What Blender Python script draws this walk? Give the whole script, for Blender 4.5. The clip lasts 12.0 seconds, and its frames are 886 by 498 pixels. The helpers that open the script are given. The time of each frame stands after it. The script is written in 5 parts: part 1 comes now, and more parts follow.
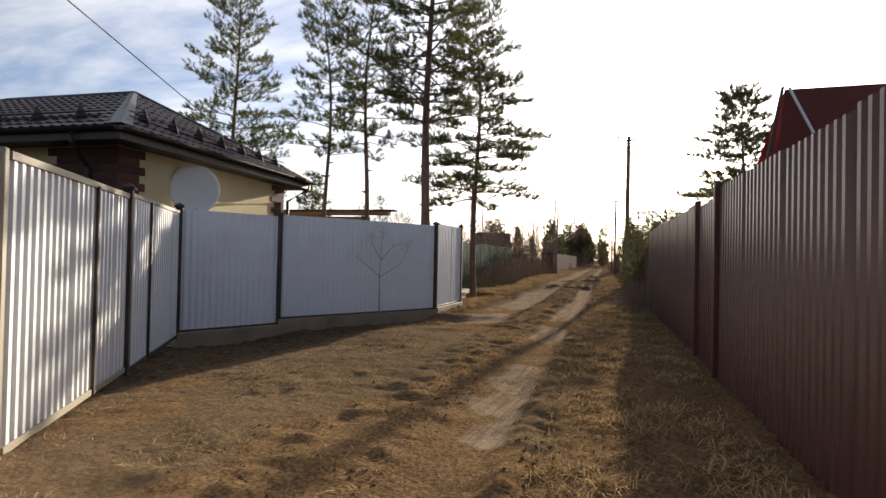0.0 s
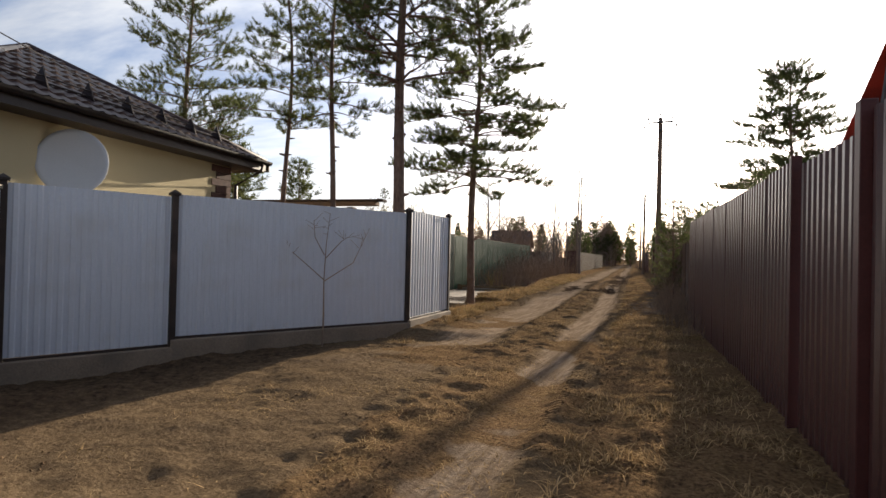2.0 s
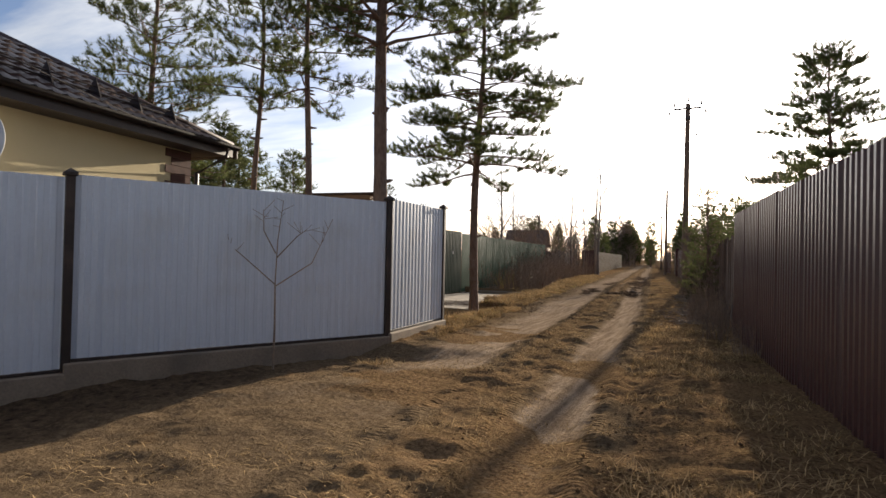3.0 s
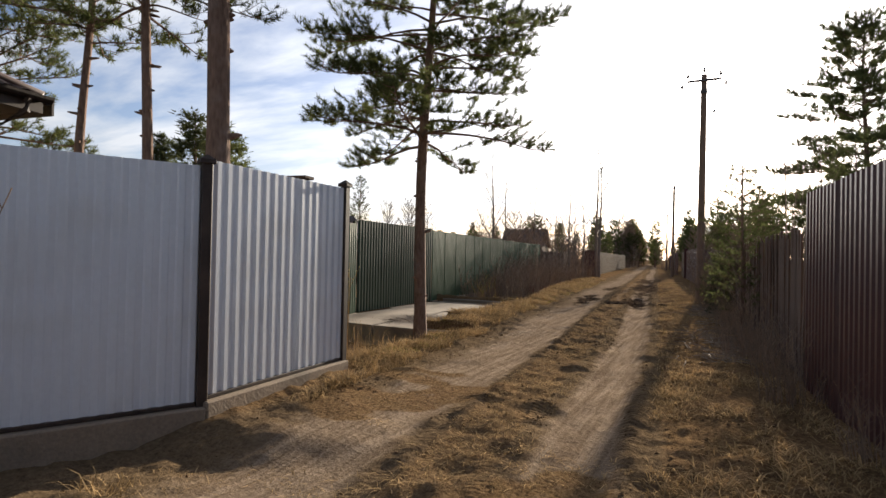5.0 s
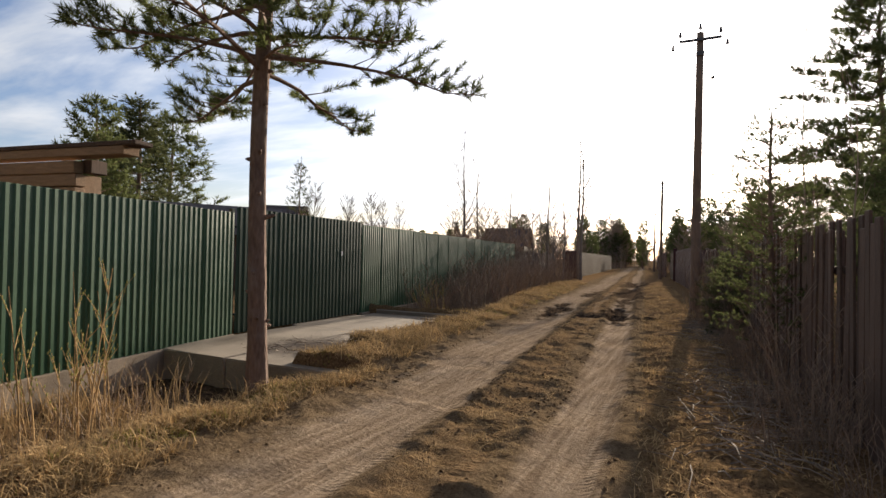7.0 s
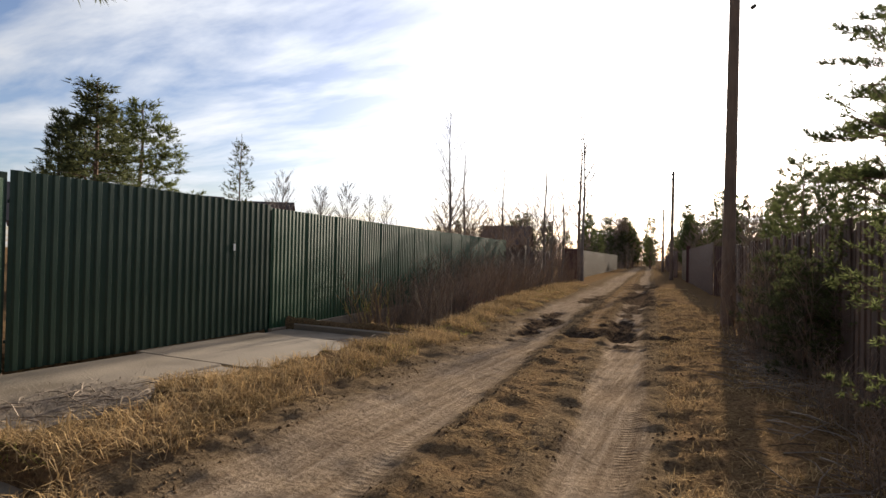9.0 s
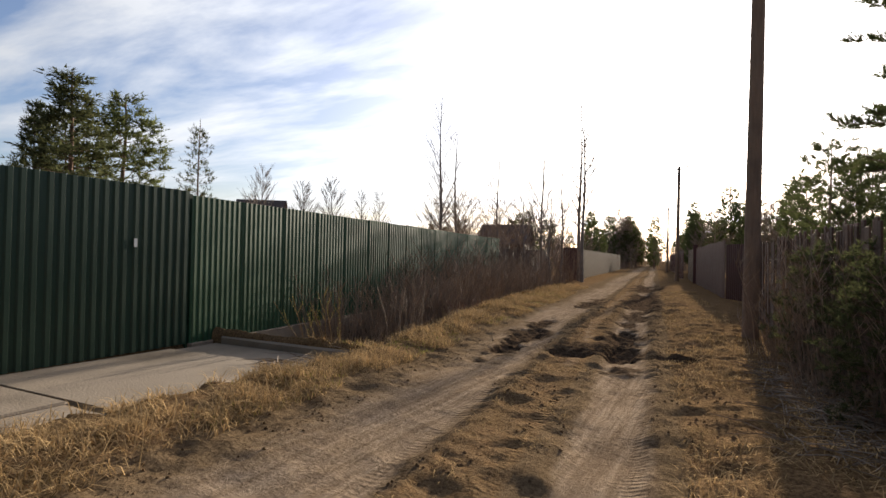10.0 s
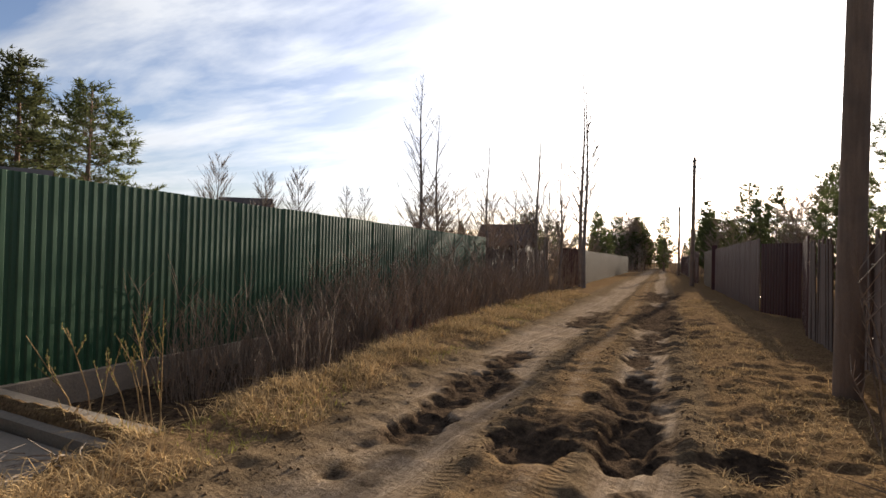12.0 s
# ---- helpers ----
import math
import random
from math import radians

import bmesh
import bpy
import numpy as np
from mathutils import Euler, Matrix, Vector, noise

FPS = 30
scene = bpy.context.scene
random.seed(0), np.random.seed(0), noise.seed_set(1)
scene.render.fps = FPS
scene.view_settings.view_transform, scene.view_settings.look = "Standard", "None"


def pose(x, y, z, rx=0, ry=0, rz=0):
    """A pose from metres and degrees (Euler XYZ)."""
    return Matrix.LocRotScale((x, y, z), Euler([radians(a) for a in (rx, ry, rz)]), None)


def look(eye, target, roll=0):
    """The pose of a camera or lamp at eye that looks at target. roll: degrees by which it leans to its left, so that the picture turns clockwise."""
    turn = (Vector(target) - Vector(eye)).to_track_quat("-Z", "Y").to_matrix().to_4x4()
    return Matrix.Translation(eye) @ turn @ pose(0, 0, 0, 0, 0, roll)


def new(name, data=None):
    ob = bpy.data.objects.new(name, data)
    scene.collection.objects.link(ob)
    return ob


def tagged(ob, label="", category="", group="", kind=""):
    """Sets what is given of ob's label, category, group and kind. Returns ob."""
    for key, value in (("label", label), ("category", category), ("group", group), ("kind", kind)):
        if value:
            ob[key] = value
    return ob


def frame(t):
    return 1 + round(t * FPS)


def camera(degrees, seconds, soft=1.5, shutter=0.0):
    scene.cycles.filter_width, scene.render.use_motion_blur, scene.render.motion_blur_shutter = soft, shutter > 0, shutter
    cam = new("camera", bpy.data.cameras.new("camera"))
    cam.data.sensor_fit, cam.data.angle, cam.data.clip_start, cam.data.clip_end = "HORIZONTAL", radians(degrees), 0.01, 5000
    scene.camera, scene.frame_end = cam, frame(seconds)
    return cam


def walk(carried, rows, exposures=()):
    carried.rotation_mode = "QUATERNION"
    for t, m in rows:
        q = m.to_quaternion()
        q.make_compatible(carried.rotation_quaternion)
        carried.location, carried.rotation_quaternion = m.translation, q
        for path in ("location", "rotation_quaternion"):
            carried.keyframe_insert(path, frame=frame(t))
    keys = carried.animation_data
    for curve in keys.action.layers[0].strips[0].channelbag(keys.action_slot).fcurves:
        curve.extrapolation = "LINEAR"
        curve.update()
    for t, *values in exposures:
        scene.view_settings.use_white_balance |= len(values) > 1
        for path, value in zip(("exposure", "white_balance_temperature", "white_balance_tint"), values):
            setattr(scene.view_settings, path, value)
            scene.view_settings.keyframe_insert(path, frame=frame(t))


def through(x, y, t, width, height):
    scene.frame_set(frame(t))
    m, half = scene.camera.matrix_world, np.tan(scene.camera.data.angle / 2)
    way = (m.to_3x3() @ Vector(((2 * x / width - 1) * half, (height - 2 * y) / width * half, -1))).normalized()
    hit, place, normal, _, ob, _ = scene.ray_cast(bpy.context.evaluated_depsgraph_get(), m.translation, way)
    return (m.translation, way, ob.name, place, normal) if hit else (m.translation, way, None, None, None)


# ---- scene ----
cam = camera(77.6, 12.0)
METRES, EYE, TILT, LEAN, TURN = 23.31, 1.35, 1.9, 0.0, 22.3
EXPOSURE, SUN_POWER, SKY_POWER, CLOUD, GLOW_WIDE, GLOW_NEAR = 1.06, 5.0, 0.072, 0.45, 0.5, 2.0
ROWS = [
    (0.0, 0.0, 0.0, 0.0, 0.02, -1.04, -1.2),
    (0.5, 0.0136, 0.0318, -0.0006, -0.17, -1.0, -1.24),
    (1.0, 0.0231, 0.0597, -0.0005, 0.58, -0.96, -1.35),
    (1.5, 0.0313, 0.0934, -0.0023, 2.14, -1.05, -1.23),
    (2.0, 0.0402, 0.1341, -0.0045, 2.67, -1.25, -1.27),
    (2.5, 0.0477, 0.1749, -0.0075, 3.65, -1.24, -1.17),
    (4.5, 0.0826, 0.3379, -0.0086, 5.03, -1.26, -1.09),
    (5.0, 0.0945, 0.3773, -0.0103, 4.74, -1.23, -1.04),
    (5.5, 0.1068, 0.4191, -0.0114, 4.64, -1.24, -1.07),
    (6.0, 0.1213, 0.4582, -0.0122, 3.89, -1.18, -1.02),
    (6.5, 0.1339, 0.5002, -0.0133, 3.82, -1.17, -1.1),
    (7.0, 0.1457, 0.5401, -0.0145, 3.64, -1.15, -1.11),
    (9.0, 0.1894, 0.7126, -0.0232, 4.23, -1.16, -1.05),
    (9.5, 0.2016, 0.7561, -0.0256, 4.38, -1.19, -1.06),
    (10.0, 0.213, 0.7991, -0.0268, 4.57, -1.16, -1.04),
    (10.5, 0.2249, 0.8439, -0.0286, 4.65, -1.21, -1.09),
    (11.0, 0.2346, 0.8857, -0.0292, 4.87, -1.13, -1.08),
    (11.5, 0.2458, 0.926, -0.0292, 5.06, -1.11, -1.09),
    (12.0, 0.2526, 0.965, -0.0309, 5.32, -1.01, -1.11),
]
walk(cam, [(t, pose(0, 0, EYE, TILT, LEAN, TURN) @ pose(METRES * x, METRES * y, METRES * z, 90 + pitch, roll, yaw)) for t, x, y, z, yaw, pitch, roll in ROWS],
     exposures=[(0.0, EXPOSURE), (12.0, EXPOSURE)])

# ---- sky and sun ----
SUN_AZ, SUN_EL = radians(0.1), radians(12.0)
sun_dir = Vector((math.sin(SUN_AZ) * math.cos(SUN_EL), math.cos(SUN_AZ) * math.cos(SUN_EL), math.sin(SUN_EL)))
sun = new("sun", bpy.data.lights.new("sun", "SUN"))
sun.data.energy, sun.data.angle, sun.data.color = SUN_POWER, radians(0.6), (1.0, 0.87, 0.69)
sun.matrix_world = look(sun_dir * 100, (0, 0, 0))

world = bpy.data.worlds.new("sky")
scene.world = world
world.use_nodes = True
wt = world.node_tree
wt.nodes.clear()


def wn(kind, **inputs):
    n = wt.nodes.new(kind)
    for k, v in inputs.items():
        n.inputs[k].default_value = v
    return n


def wmath(op, a, b=None, clamp=False):
    n = wt.nodes.new("ShaderNodeMath")
    n.operation, n.use_clamp = op, clamp
    for i, v in enumerate((a, b)):
        if v is None:
            continue
        if isinstance(v, (int, float)):
            n.inputs[i].default_value = v
        else:
            wt.links.new(v, n.inputs[i])
    return n.outputs[0]


sky = wt.nodes.new("ShaderNodeTexSky")
sky.sky_type, sky.sun_disc = "NISHITA", False
sky.sun_elevation, sky.sun_rotation = SUN_EL, SUN_AZ
sky.air_density, sky.dust_density, sky.ozone_density = 1.0, 1.0, 2.0
coord = wt.nodes.new("ShaderNodeTexCoord")
ray = coord.outputs["Generated"]
sep = wt.nodes.new("ShaderNodeSeparateXYZ")
wt.links.new(ray, sep.inputs[0])
# clouds lie on a flat layer: the direction divided by its height
lift = wmath("MAXIMUM", wmath("ADD", sep.outputs[2], 0.10), 0.03)
comb = wt.nodes.new("ShaderNodeCombineXYZ")
wt.links.new(wmath("DIVIDE", sep.outputs[0], lift), comb.inputs[0])
wt.links.new(wmath("DIVIDE", sep.outputs[1], lift), comb.inputs[1])
turned = wt.nodes.new("ShaderNodeMapping")
turned.inputs["Rotation"].default_value = (0, 0, radians(24))
turned.inputs["Scale"].default_value = (0.75, 1.9, 1.0)
wt.links.new(comb.outputs[0], turned.inputs[0])
cloud = wn("ShaderNodeTexNoise", Scale=1.25, Detail=7.0, Roughness=0.56, Distortion=0.25)
wt.links.new(turned.outputs[0], cloud.inputs["Vector"])
cover = wt.nodes.new("ShaderNodeMapRange")
cover.inputs["From Min"].default_value, cover.inputs["From Max"].default_value = 0.40, 0.64
wt.links.new(cloud.outputs[0], cover.inputs[0])
shade = wn("ShaderNodeTexNoise", Scale=2.6, Detail=5.0, Roughness=0.5)
wt.links.new(turned.outputs[0], shade.inputs["Vector"])
dot = wt.nodes.new("ShaderNodeVectorMath")
dot.operation = "DOT_PRODUCT"
dot.inputs[1].default_value = sun_dir
wt.links.new(ray, dot.inputs[0])
near_sun = wmath("MAXIMUM", dot.outputs["Value"], 0.0)
glow = wmath("ADD", wmath("MULTIPLY", wmath("POWER", near_sun, 7.0), GLOW_WIDE), wmath("MULTIPLY", wmath("POWER", near_sun, 40.0), GLOW_NEAR))
# thin cloud scatters forward: it is brightest towards the sun
forward = wmath("ADD", wmath("MULTIPLY", near_sun, 0.95), 0.30)
bright = wmath("MULTIPLY", wmath("ADD", wmath("MULTIPLY", shade.outputs[0], 0.14), CLOUD), forward)
cloud_rgb = wt.nodes.new("ShaderNodeVectorMath")
cloud_rgb.operation = "SCALE"
cloud_rgb.inputs[0].default_value = (0.95, 0.98, 1.04)
wt.links.new(bright, cloud_rgb.inputs["Scale"])
glow_rgb = wt.nodes.new("ShaderNodeVectorMath")
glow_rgb.operation = "SCALE"
glow_rgb.inputs[0].default_value = (1.0, 0.95, 0.88)
wt.links.new(glow, glow_rgb.inputs["Scale"])
clear = wt.nodes.new("ShaderNodeVectorMath")
clear.operation = "MULTIPLY"
clear.inputs[1].default_value = (SKY_POWER * 1.06, SKY_POWER * 0.98, SKY_POWER * 1.10)
wt.links.new(sky.outputs[0], clear.inputs[0])
mixed = wt.nodes.new("ShaderNodeMix")
mixed.data_type = "VECTOR"
wt.links.new(wmath("MULTIPLY", cover.outputs[0], 0.92), mixed.inputs["Factor"])
wt.links.new(clear.outputs[0], mixed.inputs[4])
wt.links.new(cloud_rgb.outputs[0], mixed.inputs[5])
total = wt.nodes.new("ShaderNodeVectorMath")
total.operation = "ADD"
wt.links.new(mixed.outputs[1], total.inputs[0])
wt.links.new(glow_rgb.outputs[0], total.inputs[1])
back = wn("ShaderNodeBackground", Strength=1.0)
wt.links.new(total.outputs[0], back.inputs[0])
out = wt.nodes.new("ShaderNodeOutputWorld")
wt.links.new(back.outputs[0], out.inputs[0])


# ---- materials ----
def material(name, base, rough=0.8, metal=0.0, vary=0.25, scale=6.0, fine=60.0, bump=0.15, dirt=None, stretch=(1, 1, 1), island=False, spec=0.3, objvary=0.0):
    """A surface with large blotches, fine grain and relief; dirt: a colour laid on in patches."""
    m = bpy.data.materials.new(name)
    m.use_nodes = True
    nt = m.node_tree
    b = nt.nodes["Principled BSDF"]
    b.inputs["Roughness"].default_value, b.inputs["Metallic"].default_value = rough, metal
    b.inputs["Specular IOR Level"].default_value = spec
    tc = nt.nodes.new("ShaderNodeTexCoord")
    mp = nt.nodes.new("ShaderNodeMapping")
    mp.inputs["Scale"].default_value = stretch
    nt.links.new(tc.outputs["Object"], mp.inputs[0])
    big = nt.nodes.new("ShaderNodeTexNoise")
    big.inputs["Scale"].default_value, big.inputs["Detail"].default_value = scale, 5
    small = nt.nodes.new("ShaderNodeTexNoise")
    small.inputs["Scale"].default_value, small.inputs["Detail"].default_value = fine, 3
    for n in (big, small):
        nt.links.new(mp.outputs[0], n.inputs["Vector"])
    add = nt.nodes.new("ShaderNodeMath")
    add.operation = "ADD"
    nt.links.new(big.outputs[0], add.inputs[0])
    nt.links.new(small.outputs[0], add.inputs[1])
    last = add.outputs[0]
    if island or objvary:
        if island:
            g = nt.nodes.new("ShaderNodeNewGeometry").outputs["Random Per Island"]
        else:
            g = nt.nodes.new("ShaderNodeObjectInfo").outputs["Random"]
        k = nt.nodes.new("ShaderNodeMath")
        k.operation = "MULTIPLY_ADD"
        k.inputs[1].default_value = objvary or 0.5
        k.inputs[2].default_value = -0.5 * (objvary or 0.5)
        nt.links.new(g, k.inputs[0])
        k2 = nt.nodes.new("ShaderNodeMath")
        nt.links.new(last, k2.inputs[0])
        nt.links.new(k.outputs[0], k2.inputs[1])
        last = k2.outputs[0]
    rng = nt.nodes.new("ShaderNodeMapRange")
    rng.inputs["From Min"].default_value, rng.inputs["From Max"].default_value = 0.6, 1.4
    rng.inputs["To Min"].default_value, rng.inputs["To Max"].default_value = 1 - vary, 1 + vary
    nt.links.new(last, rng.inputs[0])
    col = nt.nodes.new("ShaderNodeVectorMath")
    col.operation = "SCALE"
    col.inputs[0].default_value = base
    nt.links.new(rng.outputs[0], col.inputs["Scale"])
    colour = col.outputs[0]
    if dirt:
        spot = nt.nodes.new("ShaderNodeTexNoise")
        spot.inputs["Scale"].default_value, spot.inputs["Detail"].default_value = scale * 0.6, 8
        nt.links.new(tc.outputs["Object"], spot.inputs["Vector"])
        r2 = nt.nodes.new("ShaderNodeMapRange")
        r2.inputs["From Min"].default_value, r2.inputs["From Max"].default_value = 0.52, 0.74
        r2.inputs["To Max"].default_value = 0.75
        nt.links.new(spot.outputs[0], r2.inputs[0])
        mx = nt.nodes.new("ShaderNodeMix")
        mx.data_type = "RGBA"
        nt.links.new(r2.outputs[0], mx.inputs["Factor"])
        nt.links.new(colour, mx.inputs[6])
        mx.inputs[7].default_value = (*dirt, 1)
        colour = mx.outputs[2]
    nt.links.new(colour, b.inputs["Base Color"])
    if bump:
        bp = nt.nodes.new("ShaderNodeBump")
        bp.inputs["Strength"].default_value, bp.inputs["Distance"].default_value = bump, 0.02
        nt.links.new(add.outputs[0], bp.inputs["Height"])
        nt.links.new(bp.outputs[0], b.inputs["Normal"])
    return m


def leaf_material(name, base, vary=0.5, through=0.25):
    """Thin leaves, needles and grass: some light passes through them."""
    m = material(name, base, rough=0.95, vary=vary, scale=1.5, fine=20, bump=0.0, island=True, spec=0.0)
    nt = m.node_tree
    b = nt.nodes["Principled BSDF"]
    tr = nt.nodes.new("ShaderNodeBsdfTranslucent")
    nt.links.new(b.inputs["Base Color"].links[0].from_socket, tr.inputs[0])
    mix = nt.nodes.new("ShaderNodeMixShader")
    mix.inputs[0].default_value = through
    nt.links.new(b.outputs[0], mix.inputs[1])
    nt.links.new(tr.outputs[0], mix.inputs[2])
    nt.links.new(mix.outputs[0], nt.nodes["Material Output"].inputs[0])
    return m


M_WHITE = material("white_coated_steel", (0.64, 0.67, 0.72), 0.42, 0.0, 0.05, 1.3, 25, 0.03, dirt=(0.50, 0.48, 0.44), spec=0.5)
M_WHITE_GATE = material("white_coated_gate_steel", (0.64, 0.645, 0.65), 0.38, 0.0, 0.06, 1.3, 25, 0.03, spec=0.5)
M_DARK_POST = material("dark_brown_painted_steel", (0.045, 0.032, 0.026), 0.55, 0.0, 0.3, 5, 80, 0.05, dirt=(0.09, 0.06, 0.045))
M_TAN_FRAME = material("tan_painted_steel", (0.24, 0.205, 0.15), 0.6, 0.0, 0.15, 4, 60, 0.05)
M_CONCRETE = material("weathered_concrete", (0.26, 0.20, 0.145), 0.9, 0.0, 0.25, 2.2, 45, 0.35, dirt=(0.16, 0.13, 0.10))
M_SLAB = material("grey_concrete_slab", (0.255, 0.205, 0.155), 0.9, 0.0, 0.2, 1.2, 40, 0.3, dirt=(0.11, 0.08, 0.05))
M_GREEN = material("green_coated_steel", (0.023, 0.072, 0.033), 0.40, 0.0, 0.14, 1.2, 30, 0.03, dirt=(0.05, 0.12, 0.07), spec=0.5, objvary=0.35)
M_GREEN_DARK = material("dark_green_coated_steel", (0.010, 0.036, 0.020), 0.42, 0.0, 0.14, 1.2, 30, 0.03, spec=0.45, objvary=0.2)
M_BROWN = material("brown_red_coated_steel", (0.080, 0.034, 0.031), 0.34, 0.0, 0.15, 1.2, 30, 0.03, spec=0.45, objvary=0.2)
M_BROWN_POST = material("brown_red_post_paint", (0.075, 0.024, 0.022), 0.5, 0.0, 0.2, 4, 60, 0.05)
M_TAN = material("tan_coated_steel", (0.20, 0.15, 0.10), 0.5, 0.0, 0.12, 1.2, 30, 0.03, objvary=0.2)
M_ROOF = material("dark_brown_metal_tile", (0.075, 0.045, 0.042), 0.42, 0.0, 0.25, 3, 50, 0.04, spec=0.5)
M_RIDGE = material("grey_metal_flashing", (0.42, 0.40, 0.38), 0.4, 0.3, 0.15, 3, 30, 0.03)
M_GUTTER = material("dark_brown_gutter", (0.030, 0.019, 0.017), 0.5, 0.0, 0.15, 3, 40, 0.02, spec=0.5)
M_STUCCO = material("yellow_stucco", (0.50, 0.42, 0.265), 0.92, 0.0, 0.08, 1.5, 160, 0.2)
M_QUOIN = material("dark_brown_brick", (0.080, 0.038, 0.030), 0.85, 0.0, 0.3, 8, 90, 0.2, objvary=0.6)
M_MORTAR = material("light_mortar", (0.40, 0.33, 0.27), 0.95, 0.0, 0.15, 8, 90, 0.2)
M_DISH = material("pale_grey_dish_paint", (0.62, 0.63, 0.65), 0.5, 0.0, 0.05, 3, 50, 0.02)
M_RED_ROOF = material("red_brown_roof_steel", (0.20, 0.045, 0.032), 0.5, 0.0, 0.15, 1.5, 40, 0.03)
M_TIMBER = material("raw_sawn_timber", (0.26, 0.165, 0.10), 0.85, 0.0, 0.3, 3, 40, 0.2, stretch=(1, 9, 9))
M_OLD_WOOD = material("old_grey_brown_boards", (0.115, 0.075, 0.055), 0.9, 0.0, 0.35, 3, 40, 0.3, stretch=(8, 8, 1), objvary=0.7)
M_POLE = material("weathered_pole_wood", (0.22, 0.15, 0.105), 0.9, 0.0, 0.3, 3, 50, 0.3, stretch=(9, 9, 0.6), dirt=(0.12, 0.09, 0.07))
M_STEEL = material("dull_dark_steel", (0.10, 0.09, 0.085), 0.55, 0.6, 0.2, 6, 60, 0.05)
M_GLASS_INS = material("brown_porcelain", (0.10, 0.08, 0.07), 0.3, 0.0, 0.1, 6, 60, 0.0)
M_BARK_LOW = material("grey_brown_pine_bark", (0.175, 0.112, 0.082), 0.95, 0.0, 0.5, 7, 40, 0.9, stretch=(1, 1, 0.25), dirt=(0.24, 0.18, 0.15))
M_BARK = material("brown_branch_bark", (0.115, 0.075, 0.052), 0.95, 0.0, 0.4, 8, 60, 0.4)
M_NEEDLE = leaf_material("pine_needles", (0.110, 0.125, 0.050), 0.5, 0.45)
M_NEEDLE_DARK = leaf_material("spruce_needles", (0.090, 0.098, 0.045), 0.5, 0.4)
M_TWIG = material("bare_brown_twigs", (0.265, 0.190, 0.135), 0.9, 0.0, 0.4, 4, 30, 0.0, island=True)
M_TWIG_RED = material("bare_reddish_twigs", (0.17, 0.060, 0.055), 0.85, 0.0, 0.4, 4, 30, 0.0, island=True)
M_TWIG_GREY = material("bare_grey_birch_twigs", (0.19, 0.155, 0.13), 0.9, 0.0, 0.4, 4, 30, 0.0, island=True)
M_DRY_GRASS = leaf_material("dry_straw_grass", (0.40, 0.275, 0.14), 0.7, 0.2)
M_GREEN_GRASS = leaf_material("fresh_green_grass", (0.26, 0.24, 0.06), 0.45, 0.3)
M_REED = leaf_material("dry_reed_stems", (0.40, 0.27, 0.14), 0.5, 0.2)
M_BRANCH_LITTER = material("dead_brushwood", (0.25, 0.195, 0.15), 0.9, 0.0, 0.4, 6, 30, 0.0, island=True)
M_CLOD = material("dark_soil_clods", (0.13, 0.085, 0.05), 0.95, 0.0, 0.6, 9, 60, 0.3, island=True, spec=0.0)
M_STONE = material("pale_stone", (0.36, 0.33, 0.29), 0.9, 0.0, 0.2, 5, 40, 0.2)


# ---- building helpers ----
def mesh_of(name, verts, faces, mat, smooth=False):
    me = bpy.data.meshes.new(name)
    me.from_pydata([tuple(v) for v in verts], [], faces)
    me.materials.append(mat)
    if smooth:
        me.shade_smooth()
    me.update()
    return me


def part_mesh(name, me, parent=None, label="", m=None):
    ob = new(name, me)
    if m is not None:
        ob.matrix_basis = m
    if parent is not None:
        ob.parent = parent
    if label:
        tagged(ob, label)
    return ob


def part(name, bm, mat, parent=None, label="", smooth=False):
    me = bpy.data.meshes.new(name)
    bm.normal_update()
    bm.to_mesh(me)
    bm.free()
    me.materials.append(mat)
    if smooth:
        me.shade_smooth()
    return part_mesh(name, me, parent, label)


def thing(name, label, category, m=None, group="", kind=""):
    ob = tagged(new(name), label, category, group, kind)
    if m is not None:
        ob.matrix_basis = m
    return ob


def box(bm, lo, hi, bevel=0.0, m=None):
    """A box from corner to corner, with bevelled edges, added to bm."""
    lo, hi = Vector(lo), Vector(hi)
    r = bmesh.ops.create_cube(bm, size=1.0)
    mat = Matrix.Translation((lo + hi) / 2) @ Matrix.Diagonal((*(hi - lo), 1))
    bmesh.ops.transform(bm, matrix=(m or Matrix()) @ mat, verts=r["verts"])
    if bevel:
        es = {e for v in r["verts"] for e in v.link_edges}
        bmesh.ops.bevel(bm, geom=list(es), offset=bevel, segments=1, affect="EDGES")
    return bm


def cyl(bm, a, b, r1, r2=None, n=10):
    a, b = Vector(a), Vector(b)
    d = b - a
    bmesh.ops.create_cone(bm, cap_ends=True, segments=n, radius1=r1, radius2=r1 if r2 is None else r2, depth=d.length,
                          matrix=Matrix.Translation((a + b) / 2) @ d.to_track_quat("Z", "Y").to_matrix().to_4x4())
    return bm


